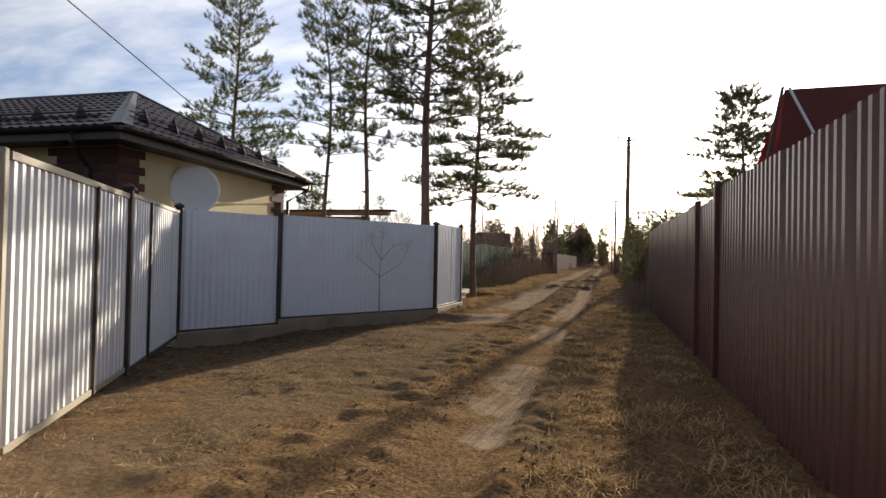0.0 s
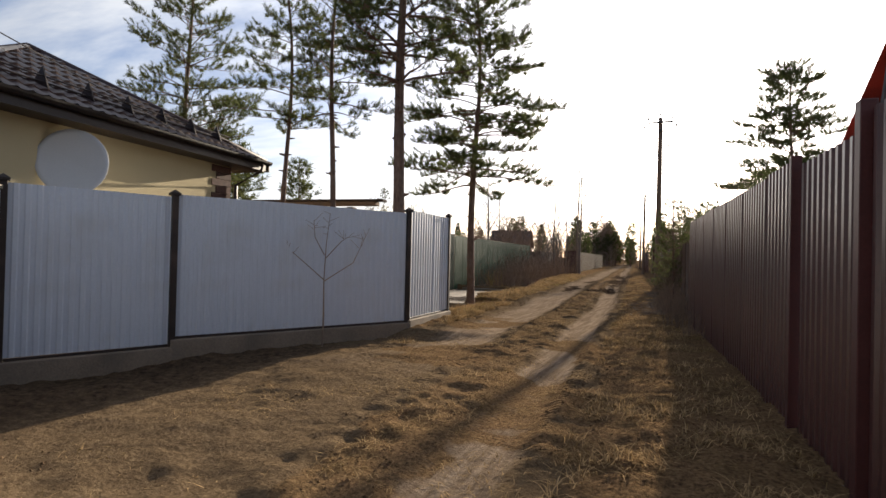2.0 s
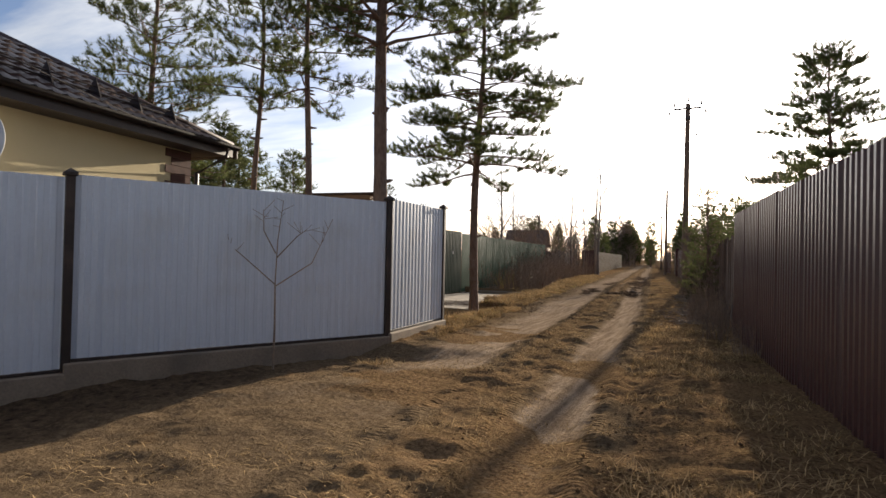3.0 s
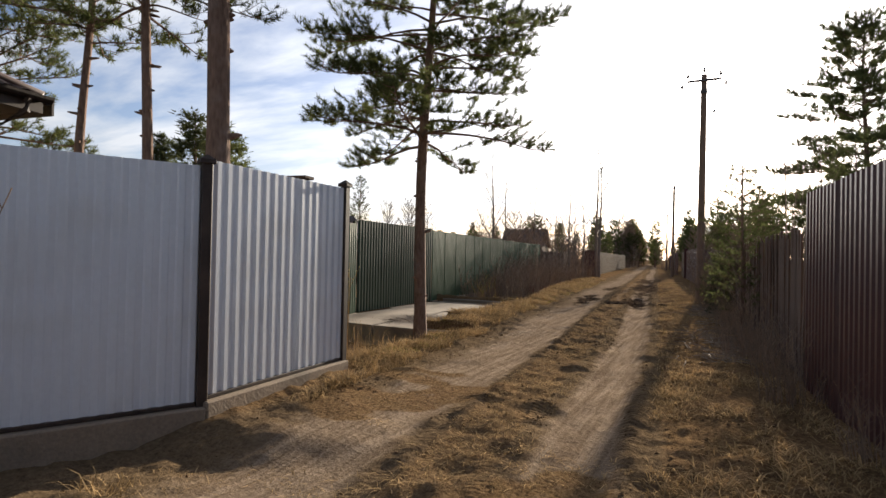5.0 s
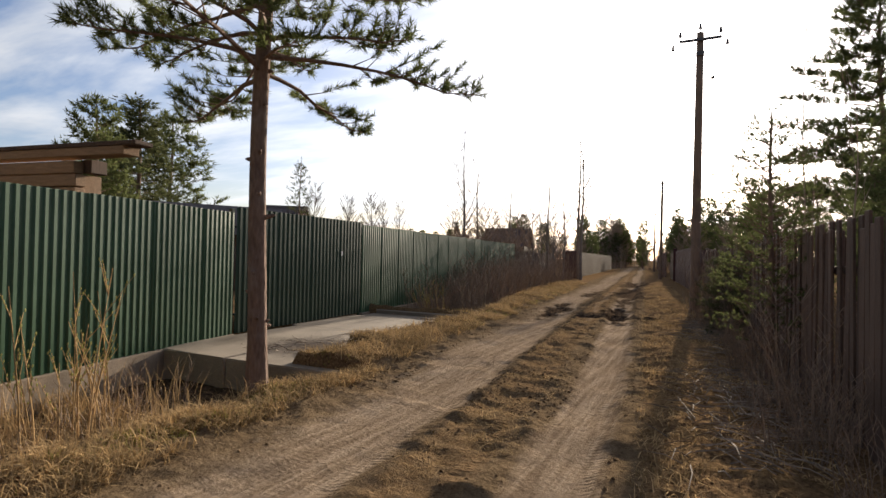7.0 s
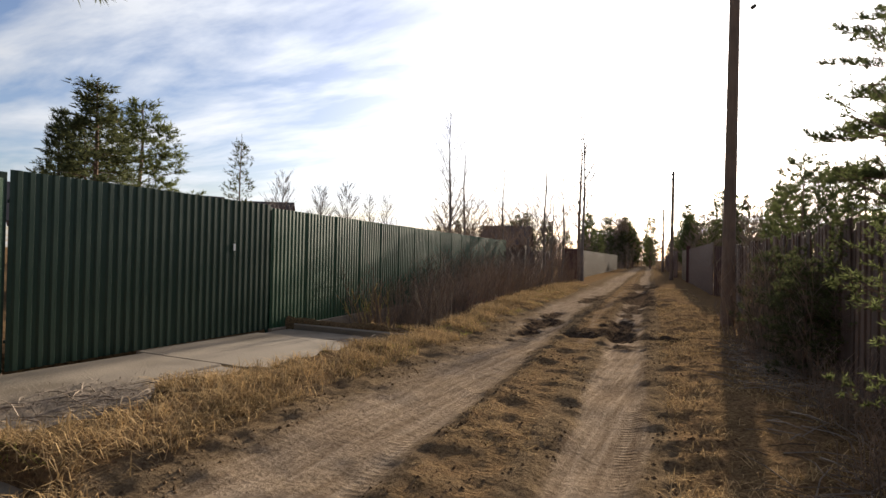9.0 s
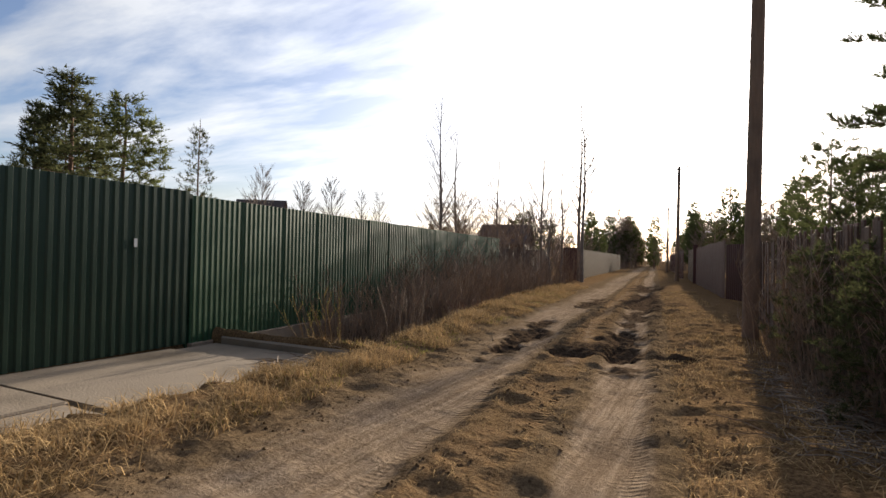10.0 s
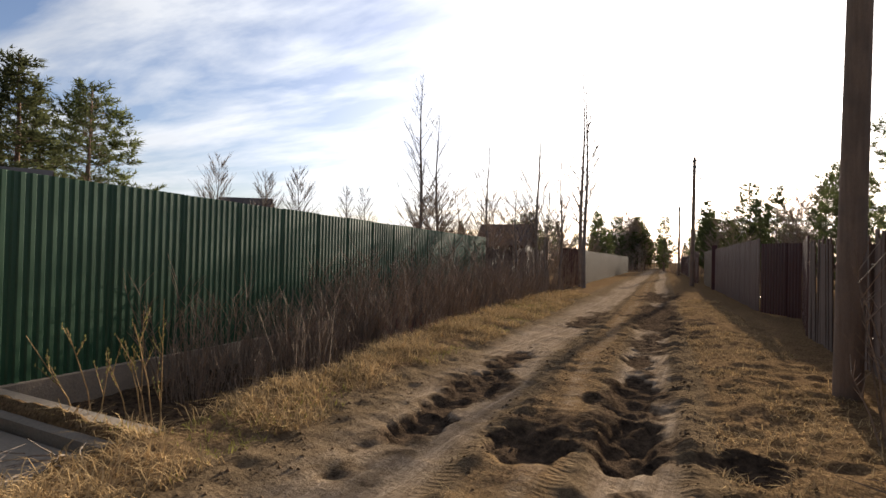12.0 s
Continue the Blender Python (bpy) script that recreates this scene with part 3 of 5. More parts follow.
def white_gate():
    """The sliding gate and the wicket in one line, tan frames, dark posts."""
    n = dist(P0, P1)
    g = thing("metal_gate", "white corrugated driveway gate in a tan steel frame, closed", "gate", along(P0, P1))
    s1, s2, s3 = 1.75, 2.86, 3.82
    part("gate_post", box(bmesh.new(), (-0.03, -0.03, -0.45), (0.03, 0.03, 2.02), 0.005), M_TAN_FRAME, g)
    for z in (-0.02, 1.98):
        part("frame_rail", box(bmesh.new(), (0.055, -0.035, z - 0.03), (s2 - 0.06, 0.03, z + 0.03), 0.004), M_TAN_FRAME, g)
    part("frame_stile", box(bmesh.new(), (s1 - 0.02, -0.05, -0.05), (s1 + 0.02, -0.022, 1.97), 0.003), M_DARK_POST, g)
    sheets(g, s2 - 0.12, 0.0, 1.96, M_WHITE_GATE, start=0.06)
    w = thing("wicket_gate", "white corrugated wicket gate with dark steel posts", "gate", along(P0, P1))
    post(w, s2, -0.01, 0.09, -0.3, 2.07, M_DARK_POST, M_DARK_POST, "gate_post")
    part("frame_stile", box(bmesh.new(), (s3 - 0.018, -0.05, -0.06), (s3 + 0.018, -0.022, 2.0), 0.003), M_DARK_POST, w)
    for z in (-0.06, 2.01):
        part("frame_rail", box(bmesh.new(), (s2 + 0.05, -0.03, z - 0.025), (n - 0.05, 0.03, z + 0.025), 0.003), M_TAN_FRAME if z > 1 else M_DARK_POST, w)
    sheets(w, n - s2 - 0.12, -0.03, 1.98, M_WHITE_GATE, start=s2 + 0.06)
    # the fence goes on past the gate, beside and behind the camera
    b = (P0[0] + 4.2, P0[1] - 5.5)
    f = thing("white_fence", "white corrugated steel fence beyond the driveway gate", "fence", along(b, P0))
    sheets(f, dist(b, P0) - 0.12, 0.0, 2.0, M_WHITE_GATE, start=0.05)
    part("concrete_base", box(bmesh.new(), (0, -0.08, -0.5), (dist(b, P0) - 0.06, 0.12, -0.004), 0.01), M_CONCRETE, f)


white_gate()


# ---- green fence, gate and slab ----
G_A, G_B, G_C, G_D = (-8.05, 12.9), (-9.65, 20.5), (-9.9, 25.05), (-11.9, 43.6)


def green_fence(a, b, z0, top, mat, label, base=True, name="green_fence"):
    t = thing(name, label, "fence", along(a, b))
    n = dist(a, b)
    if base:
        part("concrete_base", box(bmesh.new(), (0, -0.06, -0.75), (n, 0.14, z0 - 0.004), 0.012), M_CONCRETE, t, "low concrete strip base")
    for z in (z0 + 0.35, top - 0.3):
        rail(t, 0, n, 0.014, z, M_GREEN_DARK)
    k = 0
    while k * 2.5 < n:
        part("post", box(bmesh.new(), (k * 2.5 + 0.03, 0.05, z0), (k * 2.5 + 0.09, 0.11, top - 0.05), 0.004), M_GREEN_DARK, t)
        k += 1
    sheets(t, n - 0.01, z0, top, mat, jitter=0.02)
    return t


green_fence(G_A, G_B, -0.10, 2.16, M_GREEN, "bright green corrugated steel fence on a concrete strip")
green_fence(G_C, G_D, -0.10, 2.22, M_GREEN, "long green corrugated steel fence behind bare shrubs")
gg = thing("green_gate", "dark green corrugated steel driveway gate, closed", "gate", along(G_B, G_C))
n = dist(G_B, G_C)
sheets(gg, n - 0.10, -0.10, 2.27, M_GREEN_DARK, start=0.05, jitter=0.0, pitch=0.14, depth=0.024)
for x in (0.0, n / 2, n):
    part("gate_post", box(bmesh.new(), (x - 0.04, 0.03, -0.3), (x + 0.04, 0.11, 2.24), 0.004), M_GREEN_DARK, gg)
for z in (0.25, 1.9):
    rail(gg, 0.05, n - 0.05, 0.014, z, M_GREEN_DARK)
part("plate", box(bmesh.new(), (3.55, -0.04, 1.38), (3.60, -0.032, 1.5), 0.002), M_WHITE_GATE, gg, "small white plate")


def slab_piece(x0, y0, x1, y1, top, label):
    rng = random.Random(int(abs(x0 * 31 + y0 * 17)))
    bm = bmesh.new()
    box(bm, (x0, y0, -0.75), (x1, y1, top), 0.02)
    for v in bm.verts:
        v.co += Vector((rng.uniform(-.02, .02), rng.uniform(-.02, .02), rng.uniform(-.006, .006)))
    ob = part("concrete_slab", bm, M_SLAB, None)
    return tagged(ob, label, "concrete slab", "slabs of the gate apron")


slab_piece(-9.5, 18.75, -7.95, 22.2, -0.10, "worn concrete slab before the green gate")
slab_piece(-7.92, 18.75, -5.95, 22.15, -0.11, "worn concrete slab with dead grass on it")
slab_piece(-9.75, 22.24, -6.75, 24.6, -0.105, "worn grey concrete slab before the green gate")
slab_piece(-9.75, 24.63, -7.1, 25.45, -0.13, "cracked concrete slab end beside the ditch")
slab_piece(-9.7, 25.48, -6.8, 25.95, -0.03, "narrow concrete kerb over the ditch")


# ---- the right-hand brown fence ----
def brown_fence(a, b, z0, top, mat=M_BROWN, label="brown-red corrugated steel fence", posts=(), name="brown_fence", post_top=None):
    """Runs from a to b with its face to the lane (towards smaller x)."""
    t = thing(name, label, "fence", along(b, a))
    n = dist(a, b)
    sheets(t, n - 0.02, z0, top, mat, start=0.01, jitter=0.03, depth=0.026)
    for z in (z0 + 0.4, top - 0.35):
        rail(t, 0, n, 0.014, z, M_BROWN_POST)
    for x in posts:
        post(t, n - x, -0.045, 0.075, z0 - 0.3, post_top or top + 0.02, M_BROWN_POST)
    return t


def right_line(y):
    return (1.33 - 0.112 * y, y)


brown_fence(right_line(-3.0), right_line(7.0), -0.03, 2.20, label="tall brown-red corrugated steel fence, its face in shade")
brown_fence(right_line(8.4), right_line(16.2), -0.03, 2.17, label="brown-red corrugated steel fence beside dry grass")
a, b = right_line(7.02), right_line(8.38)
w = thing("wicket_gate", "narrow brown-red corrugated wicket gate between two posts", "gate", along(b, a))
sheets(w, dist(a, b) - 0.16, -0.02, 2.12, M_BROWN, start=0.08)
post(w, 0.0, -0.03, 0.075, -0.3, 2.20, M_BROWN_POST, None, "gate_post")
post(w, dist(a, b), -0.03, 0.085, -0.3, 2.27, M_BROWN_POST, None, "gate_post")
s = part("concrete_step", box(bmesh.new(), (0.2, 6.9, -0.2), (0.52, 7.5, 0.02), 0.02), M_CONCRETE)
tagged(s, "low worn concrete step at the wicket gate", "step")


# ---- house behind the white fence ----
def house():
    h = thing("house", "yellow stucco bungalow with dark brown metal tile hip roof", "house")
    E1, E2, AP = Vector((-8.4, 6.35, 3.4)), Vector((-9.5, 13.1, 3.4)), Vector((-11.8, 9.25, 5.05))
    ey = (E2 - E1).normalized()
    ex = Vector((-ey.y, ey.x, 0))          # away from the lane
    L, DEEP = (E2 - E1).length, 9.5
    wall_in, wz = 0.55, 3.22
    o = Vector((E1.x, E1.y, 0))

    def at(s, d, z):
        v = o + ey * s + ex * d
        return (v.x, v.y, z)

    frame_m = Matrix(((ey.x, ex.x, 0, o.x), (ey.y, ex.y, 0, o.y), (0, 0, 1, 0), (0, 0, 0, 1)))
    w = wall_in
    for nm, lo, hi in (("wall", (w, w, -0.1), (L - w, w + 0.3, wz)), ("wall", (w, w + 0.302, -0.1), (w + 0.3, DEEP - w, wz)),
                       ("wall", (L - w - 0.3, w + 0.302, -0.1), (L - w, DEEP - w, wz)), ("wall", (w + 0.302, DEEP - w - 0.3, -0.1), (L - w - 0.302, DEEP - w, wz))):
        part(nm, box(bmesh.new(), lo, hi, 0.0, frame_m), M_STUCCO, h, "pale yellow stucco")
    part("soffit", box(bmesh.new(), (0.03, 0.03, wz + 0.004), (L - 0.03, DEEP - 0.03, wz + 0.03), 0.0, frame_m), M_GUTTER, h, "dark brown soffit")
    # quoins at the corners, long and short courses
    k, z = 0, 0.2
    while z < wz - 0.12:
        for s0, sgn in ((w, 1), (L - w, -1)):
            ln = 0.62 if k % 2 else 0.48
            q = [(s0 - sgn * 0.015, w - 0.02), (s0 + sgn * ln, w + 0.02)]
            lo = (min(q[0][0], q[1][0]), q[0][1], z)
            hi = (max(q[0][0], q[1][0]), q[1][1] - 0.022, z + 0.147)
            part("quoin", box(bmesh.new(), lo, hi, 0.006, frame_m), M_QUOIN, h)
        ln = 0.62 if k % 2 else 0.42
        part("quoin", box(bmesh.new(), (w - 0.022, w - 0.015, z), (w - 0.003, w + ln + 0.9, z + 0.147), 0.006, frame_m), M_QUOIN, h)
        z, k = z + 0.15, k + 1
    # roof planes of pressed tile
    ap = frame_m.inverted() @ AP
    ridge_far = Vector((ap.x, DEEP - ap.y, ap.z))
    zc = 3.4

    def plane(nm, a, b, tops):
        """Tiles on the plane over the eave a-b; tops: its upper corners from a's side to b's."""
        a, b = Vector(a), Vector(b)
        ed = (b - a).normalized()
        up = (tops[0] - a) - ed * (tops[0] - a).dot(ed)
        rise = up.length
        up.normalize()
        nrm = ed.cross(up).normalized()
        if nrm.z < 0:
            nrm = -nrm
        n_s = int((b - a).length / 0.055)
        rows = int(rise / 0.35) + 1
        verts, faces, ids = [], [], {}
        tl, tr = (tops[0] - a).dot(ed), (tops[-1] - a).dot(ed)
        ln = (b - a).length

        def vid(i, r, lvl):
            key = (i, r, lvl)
            if key not in ids:
                s = ln * i / n_s
                d = min(r * 0.35 + (0.0 if lvl == 0 else 0.345), rise)
                f = d / rise
                s = min(max(s, tl * f), ln - (ln - tr) * f)
                wave = 0.020 * math.cos(2 * math.pi * s / 0.22) + (0.035 if lvl == 0 else 0.0)
                ids[key] = len(verts)
                verts.append(frame_m @ (a + ed * s + up * d + nrm * (wave + 0.02)))
            return ids[key]

        for r in range(rows):
            f0 = min(r * 0.35, rise) / rise
            for i in range(n_s):
                s = ln * (i + 0.5) / n_s
                if s < tl * f0 - 0.06 or s > ln - (ln - tr) * f0 + 0.06:
                    continue
                q = (vid(i, r, 0), vid(i + 1, r, 0), vid(i + 1, r, 1), vid(i, r, 1))
                faces.append(q)
                if r:
                    faces.append((vid(i, r - 1, 1), vid(i + 1, r - 1, 1), vid(i + 1, r, 0), vid(i, r, 0)))
        part_mesh(nm, mesh_of(nm, verts, faces, M_ROOF, False), h, "dark brown pressed metal tiles")

    plane("roof", (0, 0, zc), (L, 0, zc), [ap])
    plane("roof", (0, DEEP, zc), (0, 0, zc), [ridge_far, ap])
    plane("roof", (L, 0, zc), (L, DEEP, zc), [ap, ridge_far])
    plane("roof", (L, DEEP, zc), (0, DEEP, zc), [ridge_far])
    # hip and ridge caps
    for up_dir, other in (((1, 0, 0), 1), ((0, 1, 0), -1)):
        bm = bmesh.new()
        a0, a1 = Vector((0, 0, zc + 0.075)), ap + Vector((0, 0, 0.075))
        w0 = Vector(up_dir) * 0.26
        q = [a0, a1, a1 + w0 * 0.4, a0 + w0]
        f = bm.faces.new([bm.verts.new(frame_m @ v) for v in q])
        bmesh.ops.solidify(bm, geom=[f], thickness=0.012)
        part("hip_flashing", bm, M_RIDGE, h, "pale grey hip flashing sheet")
    for p, q, mt, r in (((L, 0, zc), ap, M_ROOF, 0.07), (ap, ridge_far, M_ROOF, 0.07), ((0, DEEP, zc), ridge_far, M_ROOF, 0.07), ((L, DEEP, zc), ridge_far, M_ROOF, 0.07)):
        p, q = frame_m @ (Vector(p) + Vector((0, 0, 0.03))), frame_m @ (Vector(q) + Vector((0, 0, 0.03)))
        part("ridge_cap", cyl(bmesh.new(), p, q, r, n=8), mt, h, "", smooth=True)
    # gutters, brackets, downpipes
    for a, b in (((-0.06, -0.07, 0), (L + 0.06, -0.07, 0)), ((-0.07, -0.0, 0), (-0.07, DEEP, 0)), ((L + 0.07, 0, 0), (L + 0.07, DEEP, 0))):
        bm = bmesh.new()
        A, B = Vector(a), Vector(b)
        d = (B - A).normalized()
        side = Vector((d.y, -d.x, 0))
        prev = None
        for j in range(8):
            w_ = math.pi * j / 7
            off = side * (0.075 * math.cos(w_)) + Vector((0, 0, 3.41 - 0.085 * math.sin(w_)))
            pair = [bm.verts.new(frame_m @ (A + off)), bm.verts.new(frame_m @ (B + off))]
            if prev:
                bm.faces.new((prev[0], prev[1], pair[1], pair[0]))
            prev = pair
        bmesh.ops.solidify(bm, geom=bm.faces[:], thickness=0.004)
        part("gutter", bm, M_GUTTER, h, smooth=False)
        part("fascia", box(bmesh.new(), (min(a[0], b[0]) + 0.06, min(a[1], b[1]) + 0.075 if a[0] != b[0] else 0.0, 3.2), (max(a[0], b[0]) - 0.05 if a[0] != b[0] else a[0] + 0.09, (0.10 if a[0] != b[0] else DEEP), 3.43), 0.0, frame_m), M_GUTTER, h)
    for s0, d0 in ((L - 0.25, -0.07), (-0.07, 0.9)):
        v, f = [], []
        if d0 < 0:
            pts = [(s0, d0, 3.33), (s0, d0, 3.18), (s0 - 0.22, w - 0.10, 2.82), (s0 - 0.22, w - 0.10, 0.2)]
        else:
            pts = [(s0, d0, 3.33), (s0, d0, 3.18), (w - 0.10, d0 + 0.2, 2.82), (w - 0.10, d0 + 0.2, 0.2)]
        tube(v, f, [np.array(frame_m @ Vector(p)) for p in pts], [0.045] * 4, 8)
        part_mesh("downpipe", mesh_of("downpipe", v, f, M_GUTTER), h)
    # snow guards: two rows of tube on triangular brackets
    def guard(eave_a, eave_dir, up, ln, count):
        v, f = [], []
        for d, hgt in ((0.55, 0.10), (0.55, 0.19)):
            a = Vector(eave_a) + up * d + Vector((0, 0, hgt))
            tube(v, f, [np.array(frame_m @ a), np.array(frame_m @ (a + eave_dir * ln))], [0.014, 0.014], 6)
        part_mesh("snow_guard_tube", mesh_of("snow_guard_tube", v, f, M_GUTTER), h)
        for i in range(count):
            p = Vector(eave_a) + eave_dir * (ln * (i + 0.5) / count) + up * 0.42
            bm = bmesh.new()
            tri = [p + Vector((0, 0, 0.02)), p + up * 0.36 + Vector((0, 0, 0.02)), p + up * 0.16 + Vector((0, 0, 0.33))]
            fr = [bm.verts.new(frame_m @ (q - eave_dir * 0.012)) for q in tri]
            bk = [bm.verts.new(frame_m @ (q + eave_dir * 0.012)) for q in tri]
            bm.faces.new(fr)
            bm.faces.new(bk[::-1])
            for j in range(3):
                bm.faces.new((fr[j], bk[j], bk[(j + 1) % 3], fr[(j + 1) % 3]))
            part("snow_guard_bracket", bm, M_GUTTER, h)
    up_e = Vector((0, ap.y, ap.z - zc)).normalized()
    guard((0.7, 0, zc), Vector((1, 0, 0)), up_e, L - 1.4, 7)
    up_s = Vector((ap.x, 0, ap.z - zc)).normalized()
    guard((0, 0.9, zc), Vector((0, 1, 0)), up_s, DEEP - 1.8, 8)
    return h, frame_m, L, w


_, HM, HL, HW = house()


def dish():
    d = thing("satellite_dish", "round pale grey satellite dish on the house wall", "satellite dish", pose(-8.98, 8.46, 2.62, 0, 0, 0))
    turn = Vector((0.72, -0.68, 0.10)).to_track_quat("Z", "Y").to_matrix().to_4x4()
    verts, faces, R, NR, NS = [], [], 0.48, 8, 40
    for i in range(NR + 1):
        r = R * i / NR
        for k in range(NS):
            w_ = 2 * math.pi * k / NS
            verts.append(turn @ Vector((r * math.cos(w_), 1.06 * r * math.sin(w_), 0.32 * r * r)))
    for i in range(NR):
        for k in range(NS):
            faces.append((i * NS + k, i * NS + (k + 1) % NS, (i + 1) * NS + (k + 1) % NS, (i + 1) * NS + k))
    me = mesh_of("reflector", verts, faces, M_DISH, True)
    bm = bmesh.new()
    bm.from_mesh(me)
    bmesh.ops.remove_doubles(bm, verts=bm.verts, dist=1e-5)
    bmesh.ops.solidify(bm, geom=bm.faces[:], thickness=0.006)
    part("reflector", bm, M_DISH, d, smooth=True)
    part("wall_arm", cyl(bmesh.new(), turn @ Vector((0, 0, -0.02)), (-0.42, 0.30, -0.05), 0.022), M_STEEL, d)
    lnb = turn @ Vector((0.0, -0.52, 0.46))
    part("feed_arm", cyl(bmesh.new(), turn @ Vector((0, -0.43, 0.05)), lnb, 0.012), M_STEEL, d)
    part("feed_horn", cyl(bmesh.new(), lnb, lnb + Vector((-0.03, 0.09, 0.02)), 0.03), M_STEEL, d, "black feed horn")


dish()


# ---- trees ----
def needles(shoots, p, d, length, count, size):
    """Notes a bottlebrush shoot of needles along d from p."""
    shoots.append((*p, *d, length, count, size))


def needle_mesh(name, shoots, mat, seed, width):
    """All needles of a crown in one mesh: thin triangles round each shoot."""
    r = np.random.RandomState(seed)
    a = np.array(shoots, float)
    a = np.repeat(a, a[:, 7].astype(int), axis=0)
    n = len(a)
    p, d, ln, size = a[:, :3], a[:, 3:6], a[:, 6:7], a[:, 8:9]
    d = d / (np.linalg.norm(d, axis=1, keepdims=True) + 1e-9)
    up = np.where(np.abs(d[:, 2:3]) < 0.8, np.array([[0.0, 0.0, 1.0]]), np.array([[1.0, 0.0, 0.0]]))
    s = np.cross(d, up)
    s /= np.linalg.norm(s, axis=1, keepdims=True)
    q = np.cross(d, s)
    w = r.rand(n, 1) * 2 * math.pi
    side = np.cos(w) * s + np.sin(w) * q
    root = p + d * ln * r.rand(n, 1)
    tip = root + (side * 0.85 + d * (0.25 + 0.65 * r.rand(n, 1))) * size * (0.7 + 0.45 * r.rand(n, 1))
    across = np.cross(side, d) * width
    co = np.stack([root - across, root + across, tip], 1).reshape(-1, 3)
    me = bpy.data.meshes.new(name)
    me.vertices.add(3 * n)
    me.vertices.foreach_set("co", co.ravel())
    me.loops.add(3 * n)
    me.loops.foreach_set("vertex_index", np.arange(3 * n))
    me.polygons.add(n)
    me.polygons.foreach_set("loop_start", np.arange(0, 3 * n, 3))
    me.update(calc_edges=True)
    me.materials.append(mat)
    return me


def conifer(h, crown_base, trunk_r, crown_r, seed, whorl=0.5, per=5, shoots=9, count=20, size=0.11, width=0.007, rise=0.35, droop=0.0, shape=0.8, sub=4, stubs=True, top_r=0.25, side=None, low=0.62):
    """Meshes of a conifer: trunk and limbs, and the crown's needles. shape: how the limbs shorten towards the top."""
    rng = random.Random(seed)
    tv, tf, nv = [], [], []
    n = 9
    bend = [np.array((0.04 * h / 9 * math.sin(i * 0.7 + seed), 0.04 * h / 9 * math.cos(i * 0.9 + seed * 2), 0.0)) * (i > 0) for i in range(n)]
    path = [np.array((0.0, 0.0, h * i / (n - 1) - (0.25 if i == 0 else 0))) + bend[i] for i in range(n)]
    radii = [trunk_r * (1.28 if i == 0 else (1 - 0.80 * i / (n - 1))) for i in range(n)]
    tube(tv, tf, path, radii, 10)

    def trunk_at(z):
        f = max(0.0, min(z / h, 0.999)) * (n - 1)
        i = int(f)
        return path[i] * (1 - f + i) + path[i + 1] * (f - i)

    if stubs:
        for _ in range(10):
            z = rng.uniform(0.8, crown_base)
            w = rng.uniform(0, 6.28)
            d = np.array((math.cos(w), math.sin(w), 0.15))
            p = trunk_at(z)
            tube(tv, tf, [p, p + d * (trunk_r + rng.uniform(0.03, 0.14))], [0.014, 0.007], 4)
    z = crown_base
    while z < h - 0.15:
        f = (z - crown_base) / (h - crown_base)
        reach = crown_r * ((1 - f) ** shape) * min(1.0, low + 1.6 * f) + top_r * f
        off = rng.uniform(0, 6.28)
        k = per if f < 0.85 else 4
        for j in range(k):
            w = off + 6.283 * j / k + rng.uniform(-0.35, 0.35)
            ln = reach * rng.uniform(0.62, 1.12)
            if side is not None:
                ln *= 1.0 + 0.25 * math.cos(w - side)
            up = rise * (0.5 + 0.9 * f) + rng.uniform(-0.12, 0.12)
            p = trunk_at(z + rng.uniform(-0.12, 0.12))
            d = np.array((math.cos(w), math.sin(w), 0.0))
            pts = []
            for i in range(5):
                s = i / 4
                pts.append(p + d * ln * s + np.array((rng.uniform(-.05, .05) * ln * s, rng.uniform(-.05, .05) * ln * s, ln * (up * s + 0.28 * s * s - droop * s))))
            r0 = max(0.007, trunk_r * 0.26 * (1 - 0.6 * f) * min(1.0, ln / 1.2))
            tube(tv, tf, pts, [r0 * (1 - 0.8 * i / 4) for i in range(5)], 4)
            m = max(2, int(sub * ln + 1.5))
            for b in range(m):
                s = 0.28 + 0.72 * (b + rng.random() * 0.8) / m
                s = min(s, 1.0)
                i = min(int(s * 4), 3)
                q = pts[i] + (pts[i + 1] - pts[i]) * (s * 4 - i)
                sw = rng.choice((-1, 1)) * rng.uniform(0.4, 1.2)
                d2 = np.array((math.cos(w + sw), math.sin(w + sw), rng.uniform(0.05, 0.6)))
                l2 = (0.18 + 0.30 * ln * (1.1 - s)) * rng.uniform(0.7, 1.3)
                e = q + d2 * l2
                tube(tv, tf, [q, e], [max(0.004, r0 * 0.35), 0.003], 3)
                for c in range(shoots):
                    g = rng.uniform(0.25, 1.0)
                    d3 = d2 * 0.6 + np.array((rng.uniform(-1, 1), rng.uniform(-1, 1), rng.uniform(-0.1, 1.0)))
                    needles(nv, q + (e - q) * g, d3, size * 1.6, count, size)
            for c in range(2):
                needles(nv, pts[-1], (pts[-1] - pts[-2]) + np.array((rng.uniform(-.2, .2), rng.uniform(-.2, .2), 0.1)), size * 2.0, count, size)
        z += whorl * rng.uniform(0.75, 1.2) * (1 - 0.35 * f)
    needles(nv, trunk_at(h - 0.2), np.array((0, 0, 1.0)), 0.35, count * 2, size)
    return tv, tf, nv


